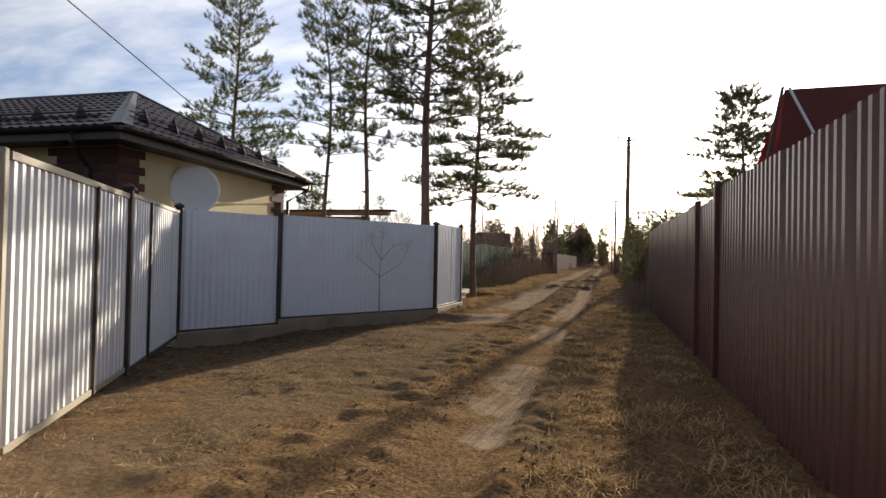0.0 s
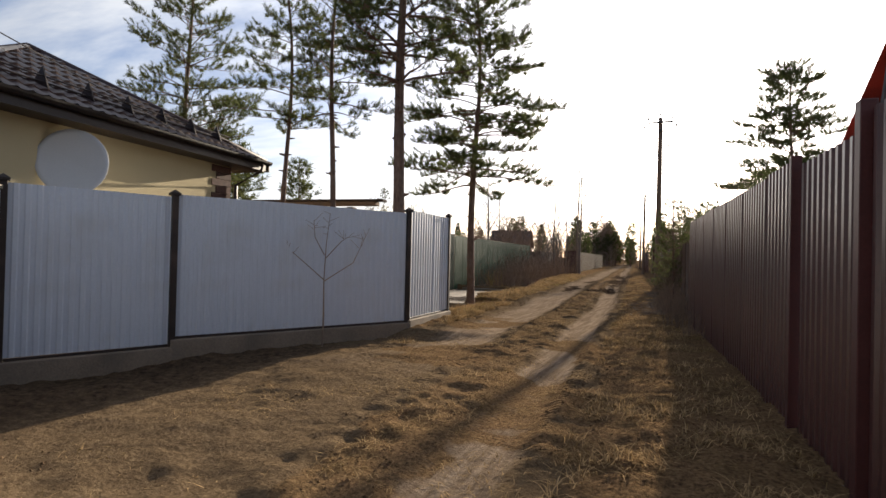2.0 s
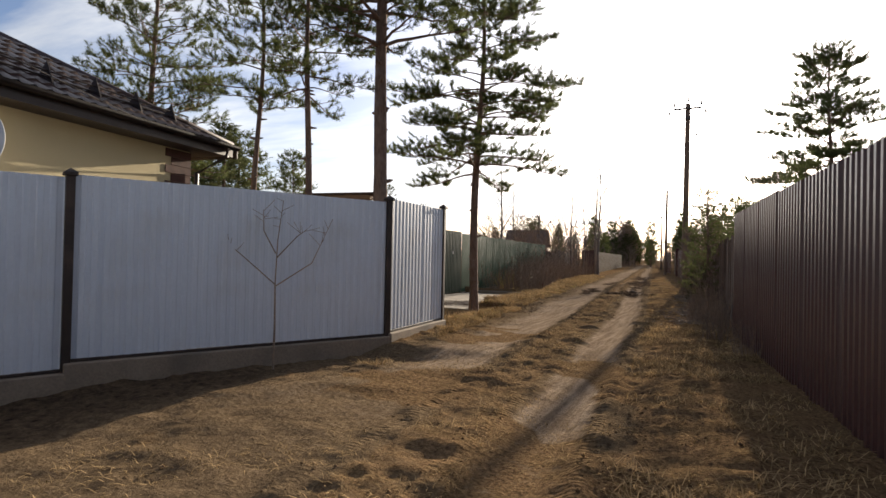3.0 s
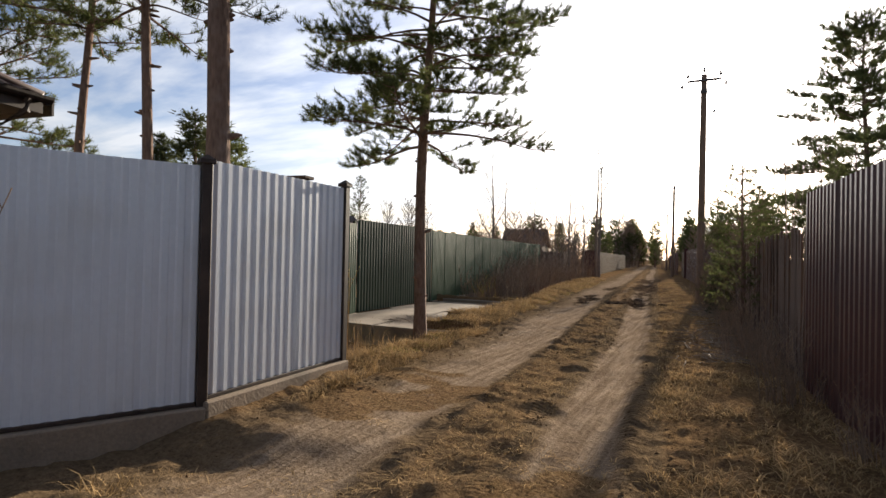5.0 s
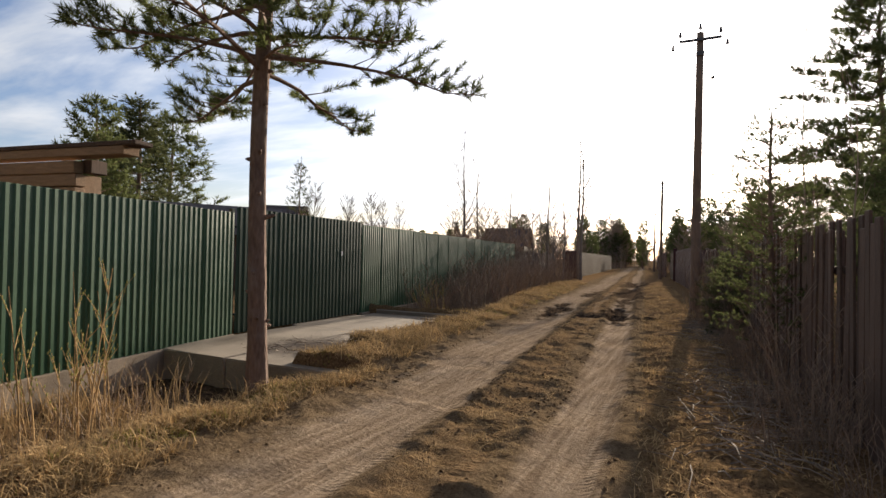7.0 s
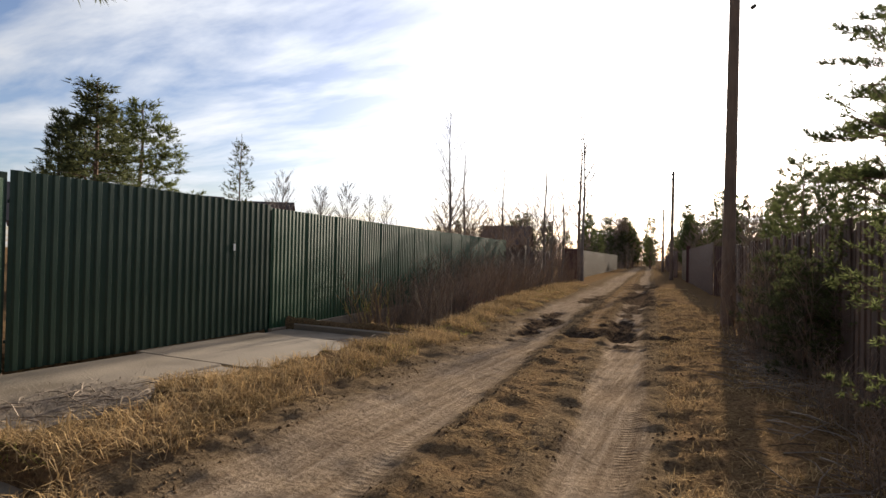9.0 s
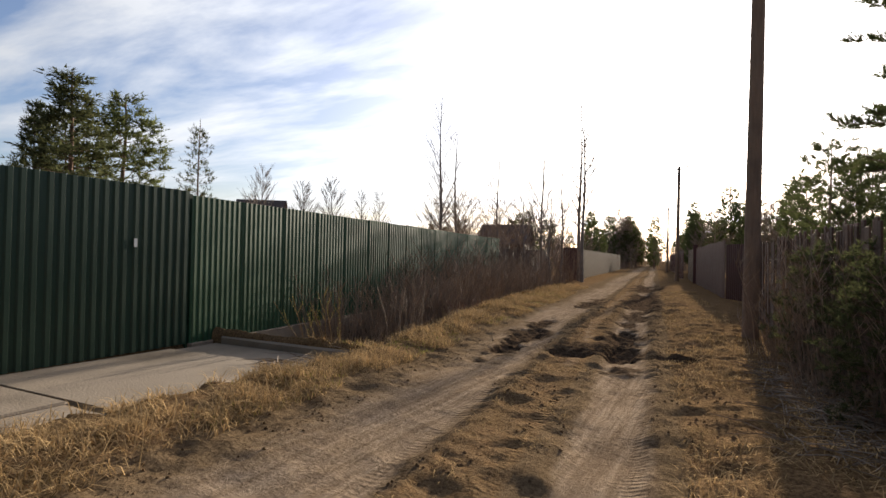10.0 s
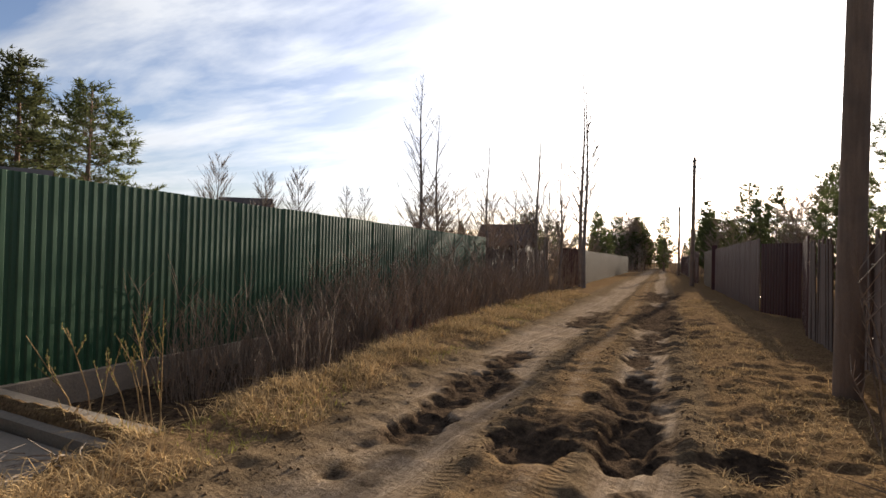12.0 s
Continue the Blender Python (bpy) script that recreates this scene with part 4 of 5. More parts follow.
def pine(h, crown_base, trunk_r, crown_r, seed, whorl=0.40, per=6, rise=0.15, shape=0.55, low=0.85, tuft=34, size=0.095, width=0.006, top_r=0.35, gap=0.085):
    """A Scots pine: whorls of sagging limbs whose outer halves carry flat sprays of twigs with needle tufts."""
    rng = random.Random(seed)
    tv, tf, nv = [], [], []
    n = 22
    path = [np.array((0.018 * h * math.sin(i * 0.31 + seed) * (i > 0) * i / n, 0.018 * h * math.cos(i * 0.27 + seed * 2) * (i > 0) * i / n, h * i / (n - 1) - (0.25 if i == 0 else 0))) for i in range(n)]
    radii = [trunk_r * (1.30 if i == 0 else (1 - 0.84 * (i / (n - 1)) ** 1.1) * rng.uniform(0.96, 1.05)) for i in range(n)]
    tube(tv, tf, path, radii, 12)

    def trunk_at(z):
        f = max(0.0, min(z / h, 0.999)) * (n - 1)
        i = int(f)
        return path[i] * (1 - f + i) + path[i + 1] * (f - i)

    # knots and broken stubs on the bare trunk
    z = 0.7
    while z < crown_base + 0.4:
        for _ in range(rng.choice((1, 2, 3))):
            w = rng.uniform(0, 6.28)
            d = np.array((math.cos(w), math.sin(w), rng.uniform(-0.1, 0.3)))
            p = trunk_at(z + rng.uniform(-0.05, 0.05))
            ln = trunk_r * 0.9 + rng.choice((0.02, 0.03, 0.05, 0.10))
            tube(tv, tf, [p, p + d * ln * 0.8, p + d * ln], [trunk_r * 0.38, trunk_r * 0.2, 0.008], 5)
        z += rng.uniform(0.28, 0.5)
    z = crown_base
    while z < h - 0.2:
        f = (z - crown_base) / (h - crown_base)
        reach = crown_r * ((1 - f) ** shape) * min(1.0, low + 1.5 * f) + top_r * f
        off = rng.uniform(0, 6.28)
        for j in range(per):
            w = off + 6.283 * j / per + rng.uniform(-0.45, 0.45)
            ln = reach * rng.choice((0.45, 0.7, 0.85, 1.0, 1.12)) * rng.uniform(0.9, 1.1)
            up = rise + 0.75 * f * f + rng.uniform(-0.16, 0.16)
            p = trunk_at(z + rng.uniform(-0.15, 0.15))
            pts, turn = [], w
            q = p
            for i in range(7):
                pts.append(q)
                turn += rng.uniform(-0.16, 0.16)
                slope = up - 0.22 * math.sin(i / 6 * 3.14) + 0.10 * (i > 4) + rng.uniform(-0.1, 0.1)
                q = q + np.array((math.cos(turn), math.sin(turn), slope)) * ln / 6
            r0 = max(0.008, trunk_r * 0.27 * (1 - 0.6 * f) * min(1.0, 0.35 + ln / 2.2))
            tube(tv, tf, pts, [r0 * (1 - 0.82 * i / 6) for i in range(7)], 5)
            s, hand = 0.30 + 0.15 * rng.random(), rng.choice((-1, 1))
            while s < 1.0:
                i = min(int(s * 6), 5)
                a = pts[i] + (pts[i + 1] - pts[i]) * (s * 6 - i)
                w2 = w + hand * rng.uniform(0.45, 1.15)
                hand = -hand
                l2 = (0.62 * (1.05 - s) + 0.12) * min(1.0, 0.3 + 0.4 * ln) * rng.uniform(0.6, 1.25)
                sl = up * 0.6 + rng.uniform(-0.25, 0.35)
                d2 = np.array((math.cos(w2), math.sin(w2), sl))
                e1 = a + d2 * l2 * 0.55
                e2 = e1 + (d2 + np.array((rng.uniform(-.3, .3), rng.uniform(-.3, .3), 0.30))) * l2 * 0.5
                tube(tv, tf, [a, e1, e2], [max(0.005, r0 * 0.32), 0.0045, 0.003], 4)
                g = 0.25 + 0.25 * rng.random()
                while g < 1.0:
                    c = a + (e1 - a) * g * 2 if g < 0.5 else e1 + (e2 - e1) * (g * 2 - 1)
                    d3 = d2 * 0.5 + np.array((rng.uniform(-.9, .9), rng.uniform(-.9, .9), rng.uniform(0.0, .9)))
                    needles(nv, c, d3, size * 1.3, tuft, size)
                    g += gap * 0.8 / max(l2, 0.15)
                needles(nv, e2, e2 - e1 + np.array((0, 0, 0.05)), size * 1.5, tuft + 8, size)
                s += gap / max(ln, 0.3) * rng.uniform(0.7, 1.3)
            needles(nv, pts[-1], pts[-1] - pts[-2], size * 1.6, tuft + 10, size)
        z += whorl * rng.uniform(0.7, 1.25) * (1 - 0.3 * f)
    needles(nv, trunk_at(h - 0.25), np.array((0, 0, 1.0)), 0.3, tuft * 2, size)
    return tv, tf, nv


def pine_meshes(**kw):
    tv, tf, nv = pine(**kw)
    return mesh_of("trunk", tv, tf, M_BARK_LOW, True), needle_mesh("crown", nv, M_NEEDLE, kw["seed"], kw.get("width", 0.006))


def tree_thing(name, label, category, x, y, meshes, group="", scale=1.0, rz=0.0, z=None, wide=1.0):
    tk, cr = meshes
    t = thing(name, label, category, pose(x, y, hz(x, y) if z is None else z, 0, 0, rz) @ Matrix.Diagonal((scale * wide, scale * wide, scale, 1)), group)
    part_mesh("trunk", tk, t)
    tagged(part_mesh("crown", cr, t), kind="stuff")
    return t


def conifer_meshes(bark=M_BARK_LOW, leaf=M_NEEDLE, **kw):
    tv, tf, nv = conifer(**kw)
    return mesh_of("trunk", tv, tf, bark, True), needle_mesh("crown", nv, leaf, kw["seed"], kw.get("width", 0.007))


PINE = "pine tree"
tree_thing("pine_tree", "roadside pine with a slim reddish trunk and wide sparse crown", PINE, -6.05, 17.47, pine_meshes(h=9.6, crown_base=3.5, trunk_r=0.112, crown_r=2.3, seed=4, whorl=0.40, rise=0.06, shape=0.55, low=0.92))
tree_thing("pine_tree", "tall pine with a thick scaly trunk behind the white fence", PINE, -5.71, 12.74, pine_meshes(h=11.0, crown_base=4.8, trunk_r=0.135, crown_r=2.1, seed=9, whorl=0.42, tuft=25, gap=0.10, rise=0.22, shape=0.5, low=0.7))
tree_thing("pine_tree", "slender pine with a thin bare trunk in the yard", PINE, -7.91, 13.54, pine_meshes(h=9.3, crown_base=4.3, trunk_r=0.082, crown_r=1.45, seed=13, per=5, tuft=25, gap=0.10, rise=0.2, shape=0.6))
tree_thing("pine_tree", "slender pine with a high narrow crown in the yard", PINE, -9.26, 13.46, pine_meshes(h=8.7, crown_base=4.3, trunk_r=0.075, crown_r=1.3, seed=17, per=5, tuft=25, gap=0.10, rise=0.2, shape=0.6))
tree_thing("pine_tree", "bushy pine behind the house roof", PINE, -13.1, 13.9, pine_meshes(h=9.6, crown_base=3.2, trunk_r=0.10, crown_r=2.2, seed=22, whorl=0.45, tuft=25, gap=0.10, rise=0.25, shape=0.75))
tree_thing("pine_tree", "tall broad pine behind the brown fences", PINE, 4.4, 40.0, pine_meshes(h=12.6, crown_base=3.6, trunk_r=0.17, low=0.9, crown_r=3.9, seed=31, whorl=0.5, rise=0.12, shape=0.62, size=0.17, width=0.013, tuft=26, gap=0.13))

FAR_PINE = [conifer_meshes(h=9.0, crown_base=1.2, trunk_r=0.12, crown_r=2.3, seed=41 + i, whorl=0.62, per=5, shoots=4, count=8, size=0.24, width=0.032, rise=0.25, shape=0.8, sub=2.2, stubs=False) for i in range(3)]
FAR_SPRUCE = [conifer_meshes(leaf=M_NEEDLE_DARK, h=8.0, crown_base=0.6, trunk_r=0.09, crown_r=1.7, seed=51 + i, whorl=0.38, per=6, shoots=3, count=7, size=0.19, width=0.030, rise=-0.12, droop=0.05, shape=1.0, sub=2.1, stubs=False, top_r=0.04) for i in range(2)]
NEAR_PINE = [conifer_meshes(h=4.6, crown_base=0.5, trunk_r=0.06, crown_r=1.25, seed=45 + i, whorl=0.36, per=5, shoots=5, count=14, size=0.10, width=0.008, rise=0.30, shape=0.75, sub=4.0, stubs=False) for i in range(2)]
SMALL_SPRUCE = conifer_meshes(leaf=M_NEEDLE_DARK, h=2.0, crown_base=0.12, trunk_r=0.03, crown_r=0.8, seed=61, whorl=0.16, per=6, shoots=4, count=14, size=0.05, width=0.005, rise=0.15, shape=0.9, sub=7, stubs=False, top_r=0.04)
THIN_LARCH = conifer_meshes(h=3.2, crown_base=0.5, trunk_r=0.05, crown_r=0.8, seed=63, whorl=0.17, per=6, shoots=6, count=12, size=0.035, width=0.004, rise=0.40, shape=0.7, sub=6, stubs=False, top_r=0.05)

SP = "spruce tree"
tree_thing("spruce_tree", "dark pointed spruce beyond the green fence", SP, -40.1, 39.9, FAR_SPRUCE[0], scale=1.58, wide=1.7)
tree_thing("pine_tree", "dense round-crowned pine beyond the green fence", PINE, -46.9, 47.8, FAR_PINE[0], scale=1.52, wide=1.5)
tree_thing("spruce_tree", "dark spruce in a group beyond the yards", SP, -45.5, 40.5, FAR_SPRUCE[1], scale=1.42)
tree_thing("pine_tree", "pine in a group beyond the yards", PINE, -51.0, 45.5, FAR_PINE[1], scale=1.35)
tree_thing("spruce_tree", "small thin young spruce behind the green gate", SP, -17.1, 31.0, conifer_meshes(leaf=M_NEEDLE_DARK, h=5.2, crown_base=0.8, trunk_r=0.05, crown_r=0.95, seed=71, whorl=0.32, per=5, shoots=2, count=12, size=0.08, width=0.008, rise=0.15, shape=0.9, sub=4, stubs=False, top_r=0.03))
tree_thing("pine_tree", "young pine seen beside the house corner", PINE, -15.5, 21.5, FAR_PINE[1], scale=0.56)
tree_thing("spruce_tree", "low green spruce bush at the lane's edge", SP, -1.3, 24.7, SMALL_SPRUCE, scale=0.7)
tree_thing("larch_tree", "thin young larch with few needles beside the lane", "larch tree", -1.0, 20.5, THIN_LARCH, scale=1.0)
tree_thing("larch_tree", "thin young larch at the wooden fence", "larch tree", -0.95, 24.2, THIN_LARCH, scale=0.6, rz=120)


def bare(h, trunk_r, seed, limbs=26, reach=1.2, rise=0.9, twigs=6, start=0.25, lean=0.0, fine=0.003):
    """A leafless tree in one mesh: limbs that climb and fine twigs."""
    rng = random.Random(seed)
    v, f, v2, f2 = [], [], [], []
    n = 7
    path = [np.array((lean * h * (i / n) ** 2 + 0.05 * math.sin(i * 1.3 + seed), 0.05 * math.cos(i * 1.1 + seed), h * i / (n - 1) - (0.2 if i == 0 else 0))) for i in range(n)]
    tube(v, f, path, [trunk_r * (1 - 0.9 * i / (n - 1)) for i in range(n)], 6)
    for k in range(limbs):
        s = start + (0.97 - start) * (k + rng.random()) / limbs
        fi = s * (n - 1)
        i = min(int(fi), n - 2)
        p = path[i] + (path[i + 1] - path[i]) * (fi - i)
        w = rng.uniform(0, 6.28)
        ln = reach * (1.15 - s) * rng.uniform(0.6, 1.2) + 0.15
        d = np.array((math.cos(w), math.sin(w), rise * rng.uniform(0.7, 1.4)))
        pts = [p, p + d * ln * 0.5, p + d * ln + np.array((0, 0, 0.2 * ln))]
        r = max(0.005, trunk_r * 0.35 * (1.1 - s))
        tube(v, f, pts, [r, r * 0.6, max(0.004, fine)], 4)
        for _ in range(twigs):
            g = rng.uniform(0.3, 1.0)
            q = pts[0] + (pts[2] - pts[0]) * g
            w2 = w + rng.uniform(-1.3, 1.3)
            l2 = ln * 0.42 * rng.uniform(0.5, 1.2)
            e = q + np.array((math.cos(w2), math.sin(w2), rise * rng.uniform(0.6, 1.5))) * l2
            tube(v2, f2, [q, e], [max(0.0045, r * 0.4, fine), fine], 3)
    return v, f, v2, f2


def wood_thing(name, meshes, label, category, m, group=""):
    """A leafless plant: its stems and, as a part of their own, its twigs."""
    t = thing(name, label, category, m, group)
    for nm, me in zip(("stem", "twig_spray"), meshes):
        ob = part_mesh(nm, me, t)
        if nm == "twig_spray":
            tagged(ob, kind="stuff")
    return t


def bare_tree(x, y, h, seed, label, mat=M_TWIG_GREY, name="bare_birch", category="bare tree", group="", **kw):
    v, f, v2, f2 = bare(h, kw.pop("trunk_r", 0.012 * h), seed, **kw)
    return wood_thing(name, (mesh_of("stem", v, f, mat), mesh_of("twig_spray", v2, f2, mat)), label, category, pose(x, y, hz(x, y)), group)


for i, (x, y, h, k) in enumerate([(-15.8, 45.0, 9.4, 38), (-14.6, 44.4, 7.6, 22), (-13.5, 47.5, 7.2, 20), (-10.9, 47.2, 8.3, 34), (-9.7, 50.5, 10.6, 30), (-9.3, 49.6, 9.8, 26), (-10.4, 49.3, 7.0, 30),
                                  (-11.6, 46.3, 5.2, 30), (-10.2, 46.2, 4.2, 30), (-11.2, 49.8, 5.6, 34)]):
    bare_tree(x, y, h, 80 + i, "tall thin leafless birch beside the lane" if h > 6.5 else "small leafless tree in the hedge", limbs=k, reach=1.15, twigs=7, rise=1.3, fine=0.005)
for i, (x, y, h) in enumerate([(-12.6, 41.0, 3.4), (-13.8, 43.0, 4.2), (-12.4, 45.5, 4.0), (-14.8, 47.0, 4.6), (-12.9, 49.5, 4.4), (-16.5, 46.5, 4.4), (-13.2, 52.0, 4.6), (-18.5, 49.0, 4.8), (-15.4, 52.5, 4.8), (-20.0, 53.0, 5.0), (-17.5, 56.0, 5.0), (-12.2, 55.5, 4.4)]):
    bare_tree(x, y, h, 120 + i, "small bushy leafless tree beyond the green fence", mat=M_TWIG, limbs=40, reach=1.2, twigs=9, rise=0.9, start=0.1, fine=0.007)
for i, (x, y, h) in enumerate([(-24.5, 41.0, 5.6), (-23.0, 42.5, 5.0), (-21.8, 43.5, 5.2), (-30.0, 58.0, 6.5), (-27.5, 57.0, 6.2)]):
    bare_tree(x, y, h, 95 + i, "leafless birch with a fine twiggy crown behind the green fence", limbs=64, reach=0.95, twigs=12, rise=1.25, start=0.2, fine=0.006)
for i, (x, y, h) in enumerate([(0.35, 28.5, 9.0), (0.7, 29.5, 5.5), (0.9, 26.2, 5.0)]):
    bare_tree(x, y, h, 101 + i, "thin leafless sapling behind the wooden fence", mat=M_TWIG, limbs=18, reach=0.6, twigs=3, rise=1.6, start=0.4, trunk_r=0.03)


def young_tree():
    v, f = [], []
    rng = random.Random(7)
    P = lambda *a: np.array(a)
    tube(v, f, [P(0, 0, -0.1), P(0.01, 0, 0.5), P(0.0, 0, 1.06)], [0.016, 0.013, 0.010], 6)
    limbs = [((0, 0, 1.0), (0.02, 0.0, 1.5), (0.03, 0.05, 1.95)), ((0, 0, 0.98), (0.28, 0.16, 1.25), (0.44, 0.24, 1.75)), ((0, 0, 1.0), (-0.24, -0.14, 1.3), (-0.45, -0.22, 1.52)), ((0.01, 0, 1.3), (0.14, 0.12, 1.55), (0.24, 0.12, 1.62)), ((0, 0, 1.35), (-0.10, -0.05, 1.6), (-0.16, 0.0, 1.85))]
    for l in limbs:
        pts = [P(q[0] * 1.4, q[1] * 1.4, 1.06 + (q[2] - 1.0) * 1.12) for q in l]
        tube(v, f, pts, [0.009, 0.007, 0.004], 5)
        for _ in range(6):
            g = rng.uniform(0.3, 1)
            q = pts[1] + (pts[2] - pts[1]) * g
            e = q + P(rng.uniform(-.2, .2), rng.uniform(-.1, .1), rng.uniform(0.0, .18))
            tube(v, f, [q, e], [0.004, 0.003], 3)
    ob = new("young_tree", mesh_of("young_tree", v, f, M_TWIG))
    ob.matrix_basis = pose(-5.72, 10.4, hz(-5.72, 10.4))
    tagged(ob, "leafless young fruit tree standing before the white fence", "young tree")


young_tree()


# ---- shrubs ----
def shrub_mesh(seed, stems, h, spread, mat, twigs=5, r=0.010):
    rng = random.Random(seed)
    v, f, v2, f2 = [], [], [], []
    for _ in range(stems):
        w, rad = rng.uniform(0, 6.28), spread * math.sqrt(rng.random())
        p = np.array((rad * math.cos(w) * 0.75, rad * math.sin(w), -0.1))
        hh = h * (0.3 + 0.85 * rng.random() ** 1.3)
        out_ = np.array((math.cos(w), math.sin(w), 0)) * hh * rng.uniform(0.0, 0.38)
        pts = [p, p + out_ * 0.4 + np.array((0, 0, hh * 0.5)), p + out_ + np.array((rng.uniform(-.1, .1), rng.uniform(-.1, .1), hh))]
        tube(v, f, pts, [r, r * 0.75, 0.0025], 3)
        for _ in range(twigs):
            g = rng.uniform(0.25, 1.0)
            q = pts[1] + (pts[2] - pts[1]) * g if rng.random() < 0.7 else pts[0] + (pts[1] - pts[0]) * g
            w2 = rng.uniform(0, 6.28)
            l2 = hh * rng.uniform(0.10, 0.28)
            tube(v2, f2, [q, q + np.array((math.cos(w2) * 0.6, math.sin(w2) * 0.6, 0.8)) * l2], [r * 0.5, 0.002], 3)
    return mesh_of("stem", v, f, mat), mesh_of("twig_spray", v2, f2, mat)


SHRUBS = [shrub_mesh(200 + i, 58, 1.6, 0.7, M_TWIG, 7, 0.011) for i in range(4)]
SHRUB_RED = shrub_mesh(210, 80, 0.75, 0.7, M_TWIG_RED)
SHRUB_LOW = [shrub_mesh(215 + i, 60, 0.8, 0.7, M_TWIG, 6) for i in range(2)]
SHRUB_TALL = [shrub_mesh(220 + i, 30, 2.3, 0.8, M_TWIG, 6, 0.011) for i in range(2)]
rng = random.Random(5)


def shrub(x, y, me, label, scale=1.0, group="shrubs along the lane"):
    return wood_thing("shrub", me, label, "shrub", pose(x, y, hz(x, y), 0, 0, rng.uniform(0, 360)) @ Matrix.Scale(scale, 4), group)


y = 28.0
while y < 45:
    for du, k in ((-5.1, 0), (-4.4, 1), (-3.8, 1)):
        tall = 0.62 + 0.35 * step(27, 33, y)
        shrub(centre(y) + du + rng.uniform(-.15, .15), y + rng.uniform(-.3, .3), SHRUBS[rng.randrange(4)], "leafless brown willow shrub in the ditch", float(tall) * rng.uniform(0.8, 1.45) * (0.8 if k else 1.0), "shrubs along the green fence")
    y += 0.9
for y in (45, 46.5, 48, 49.5, 51):
    shrub(centre(y) - 3.6 + rng.uniform(-.3, .3), y, SHRUB_TALL[int(y) % 2], "tall leafless shrub thicket beside the lane", rng.uniform(0.75, 1.1))
    shrub(centre(y) - 4.8, y + 0.6, SHRUB_TALL[int(y + 1) % 2], "tall leafless shrub thicket beside the lane", rng.uniform(0.75, 1.1))
for x, y in ((-8.6, 33.2), (-8.8, 34.6), (-8.5, 32.2)):
    shrub(x, y, SHRUB_RED, "low shrub with reddish bare twigs in the ditch", rng.uniform(0.75, 0.95))
for x, y, s in ((-0.75, 16.6, .4), (-0.85, 17.9, .4), (-0.95, 20.2, .5), (-1.05, 21.4, .4), (-1.2, 22.6, .35), (-1.35, 26.2, .8), (-1.5, 28.2, .9), (-1.0, 24.6, .75), (-0.75, 19.0, 0.7), (-1.2, 27.3, 1.0), (-0.65, 15.4, .45), (-0.35, 13.6, .3)):
    shrub(x, y, SHRUBS[int(y * 3) % 4], "leafless brown shrub at the wooden fence", s)
for x, y, s in ((-1.05, 17.9, .6), (-1.2, 21.2, .5), (-1.3, 23.2, .45), (-1.15, 19.2, .5), (-1.55, 25.6, .55), (-1.7, 27.2, .5)):
    shrub(x, y, SHRUB_LOW[int(y) % 2], "low tangle of dead brush at the lane's edge", s)
for x, y, s in ((-1.15, 25.8, .8), (-1.45, 27.2, .8), (-0.95, 24.6, .6)):
    tree_thing("spruce_tree", "young spruce before the wooden fence", SP, x, y, SMALL_SPRUCE, scale=s, rz=y * 50)
for x, y, s in ((-6.6, 15.5, .7), (-7.2, 16.6, .75), (-7.9, 17.6, .7)):
    shrub(x, y, SHRUB_LOW[int(y) % 2], "low dry brush in the ditch before the culvert wall", s)


def budded_shrub(x, y, stems, h, lean, seed, label):
    """Long leaning sallow stems, each with small pale buds along its upper half."""
    r = random.Random(seed)
    t = thing("shrub", label, "shrub", pose(x, y, hz(x, y)), "budding sallows in the ditches")
    v, f, bv, bf = [], [], [], []
    for _ in range(stems):
        w, hh = r.uniform(0, 6.28), h * r.uniform(0.55, 1.1)
        p = np.array((0.25 * math.cos(w), 0.35 * math.sin(w), -0.1))
        out_ = np.array((lean[0] + r.uniform(-.25, .25), lean[1] + r.uniform(-.25, .25), 0.0)) * hh
        pts = [p, p + out_ * 0.35 + np.array((0, 0, hh * 0.5)), p + out_ + np.array((0, 0, hh))]
        tube(v, f, pts, [0.009, 0.007, 0.003], 4)
        for k in range(3):
            g = r.uniform(0.1, 0.8)
            a = pts[1] + (pts[2] - pts[1]) * g
            e = a + (out_ * 0.25 + np.array((r.uniform(-.2, .2), r.uniform(-.2, .2), 0.35))) * r.uniform(0.4, 1.0)
            tube(v, f, [a, e], [0.005, 0.002], 3)
            for c in range(5):
                q = a + (e - a) * (c + 1) / 5 + np.array((r.uniform(-.015, .015), r.uniform(-.015, .015), 0))
                tube(bv, bf, [q, q + np.array((0, 0, 0.014)), q + np.array((0.004, 0, 0.032))], [0.003, 0.008, 0.002], 5)
    part_mesh("stem", mesh_of("stem", v, f, M_REED), t)
    tagged(part_mesh("bud_spray", mesh_of("bud_spray", bv, bf, M_BUD), t), "small yellow-green opening buds", kind="stuff")


M_BUD = leaf_material("opening_buds", (0.42, 0.40, 0.16), 0.4, 0.3)
budded_shrub(-6.6, 15.6, 13, 1.75, (-0.32, 0.1), 31, "leaning sallow shrub with opening buds in the ditch")
budded_shrub(-7.3, 16.3, 9, 1.5, (-0.3, 0.05), 32, "leaning sallow shrub with opening buds in the ditch")
budded_shrub(-8.4, 26.5, 10, 1.35, (-0.25, -0.1), 33, "small sallow shrub with pale buds beside the apron")


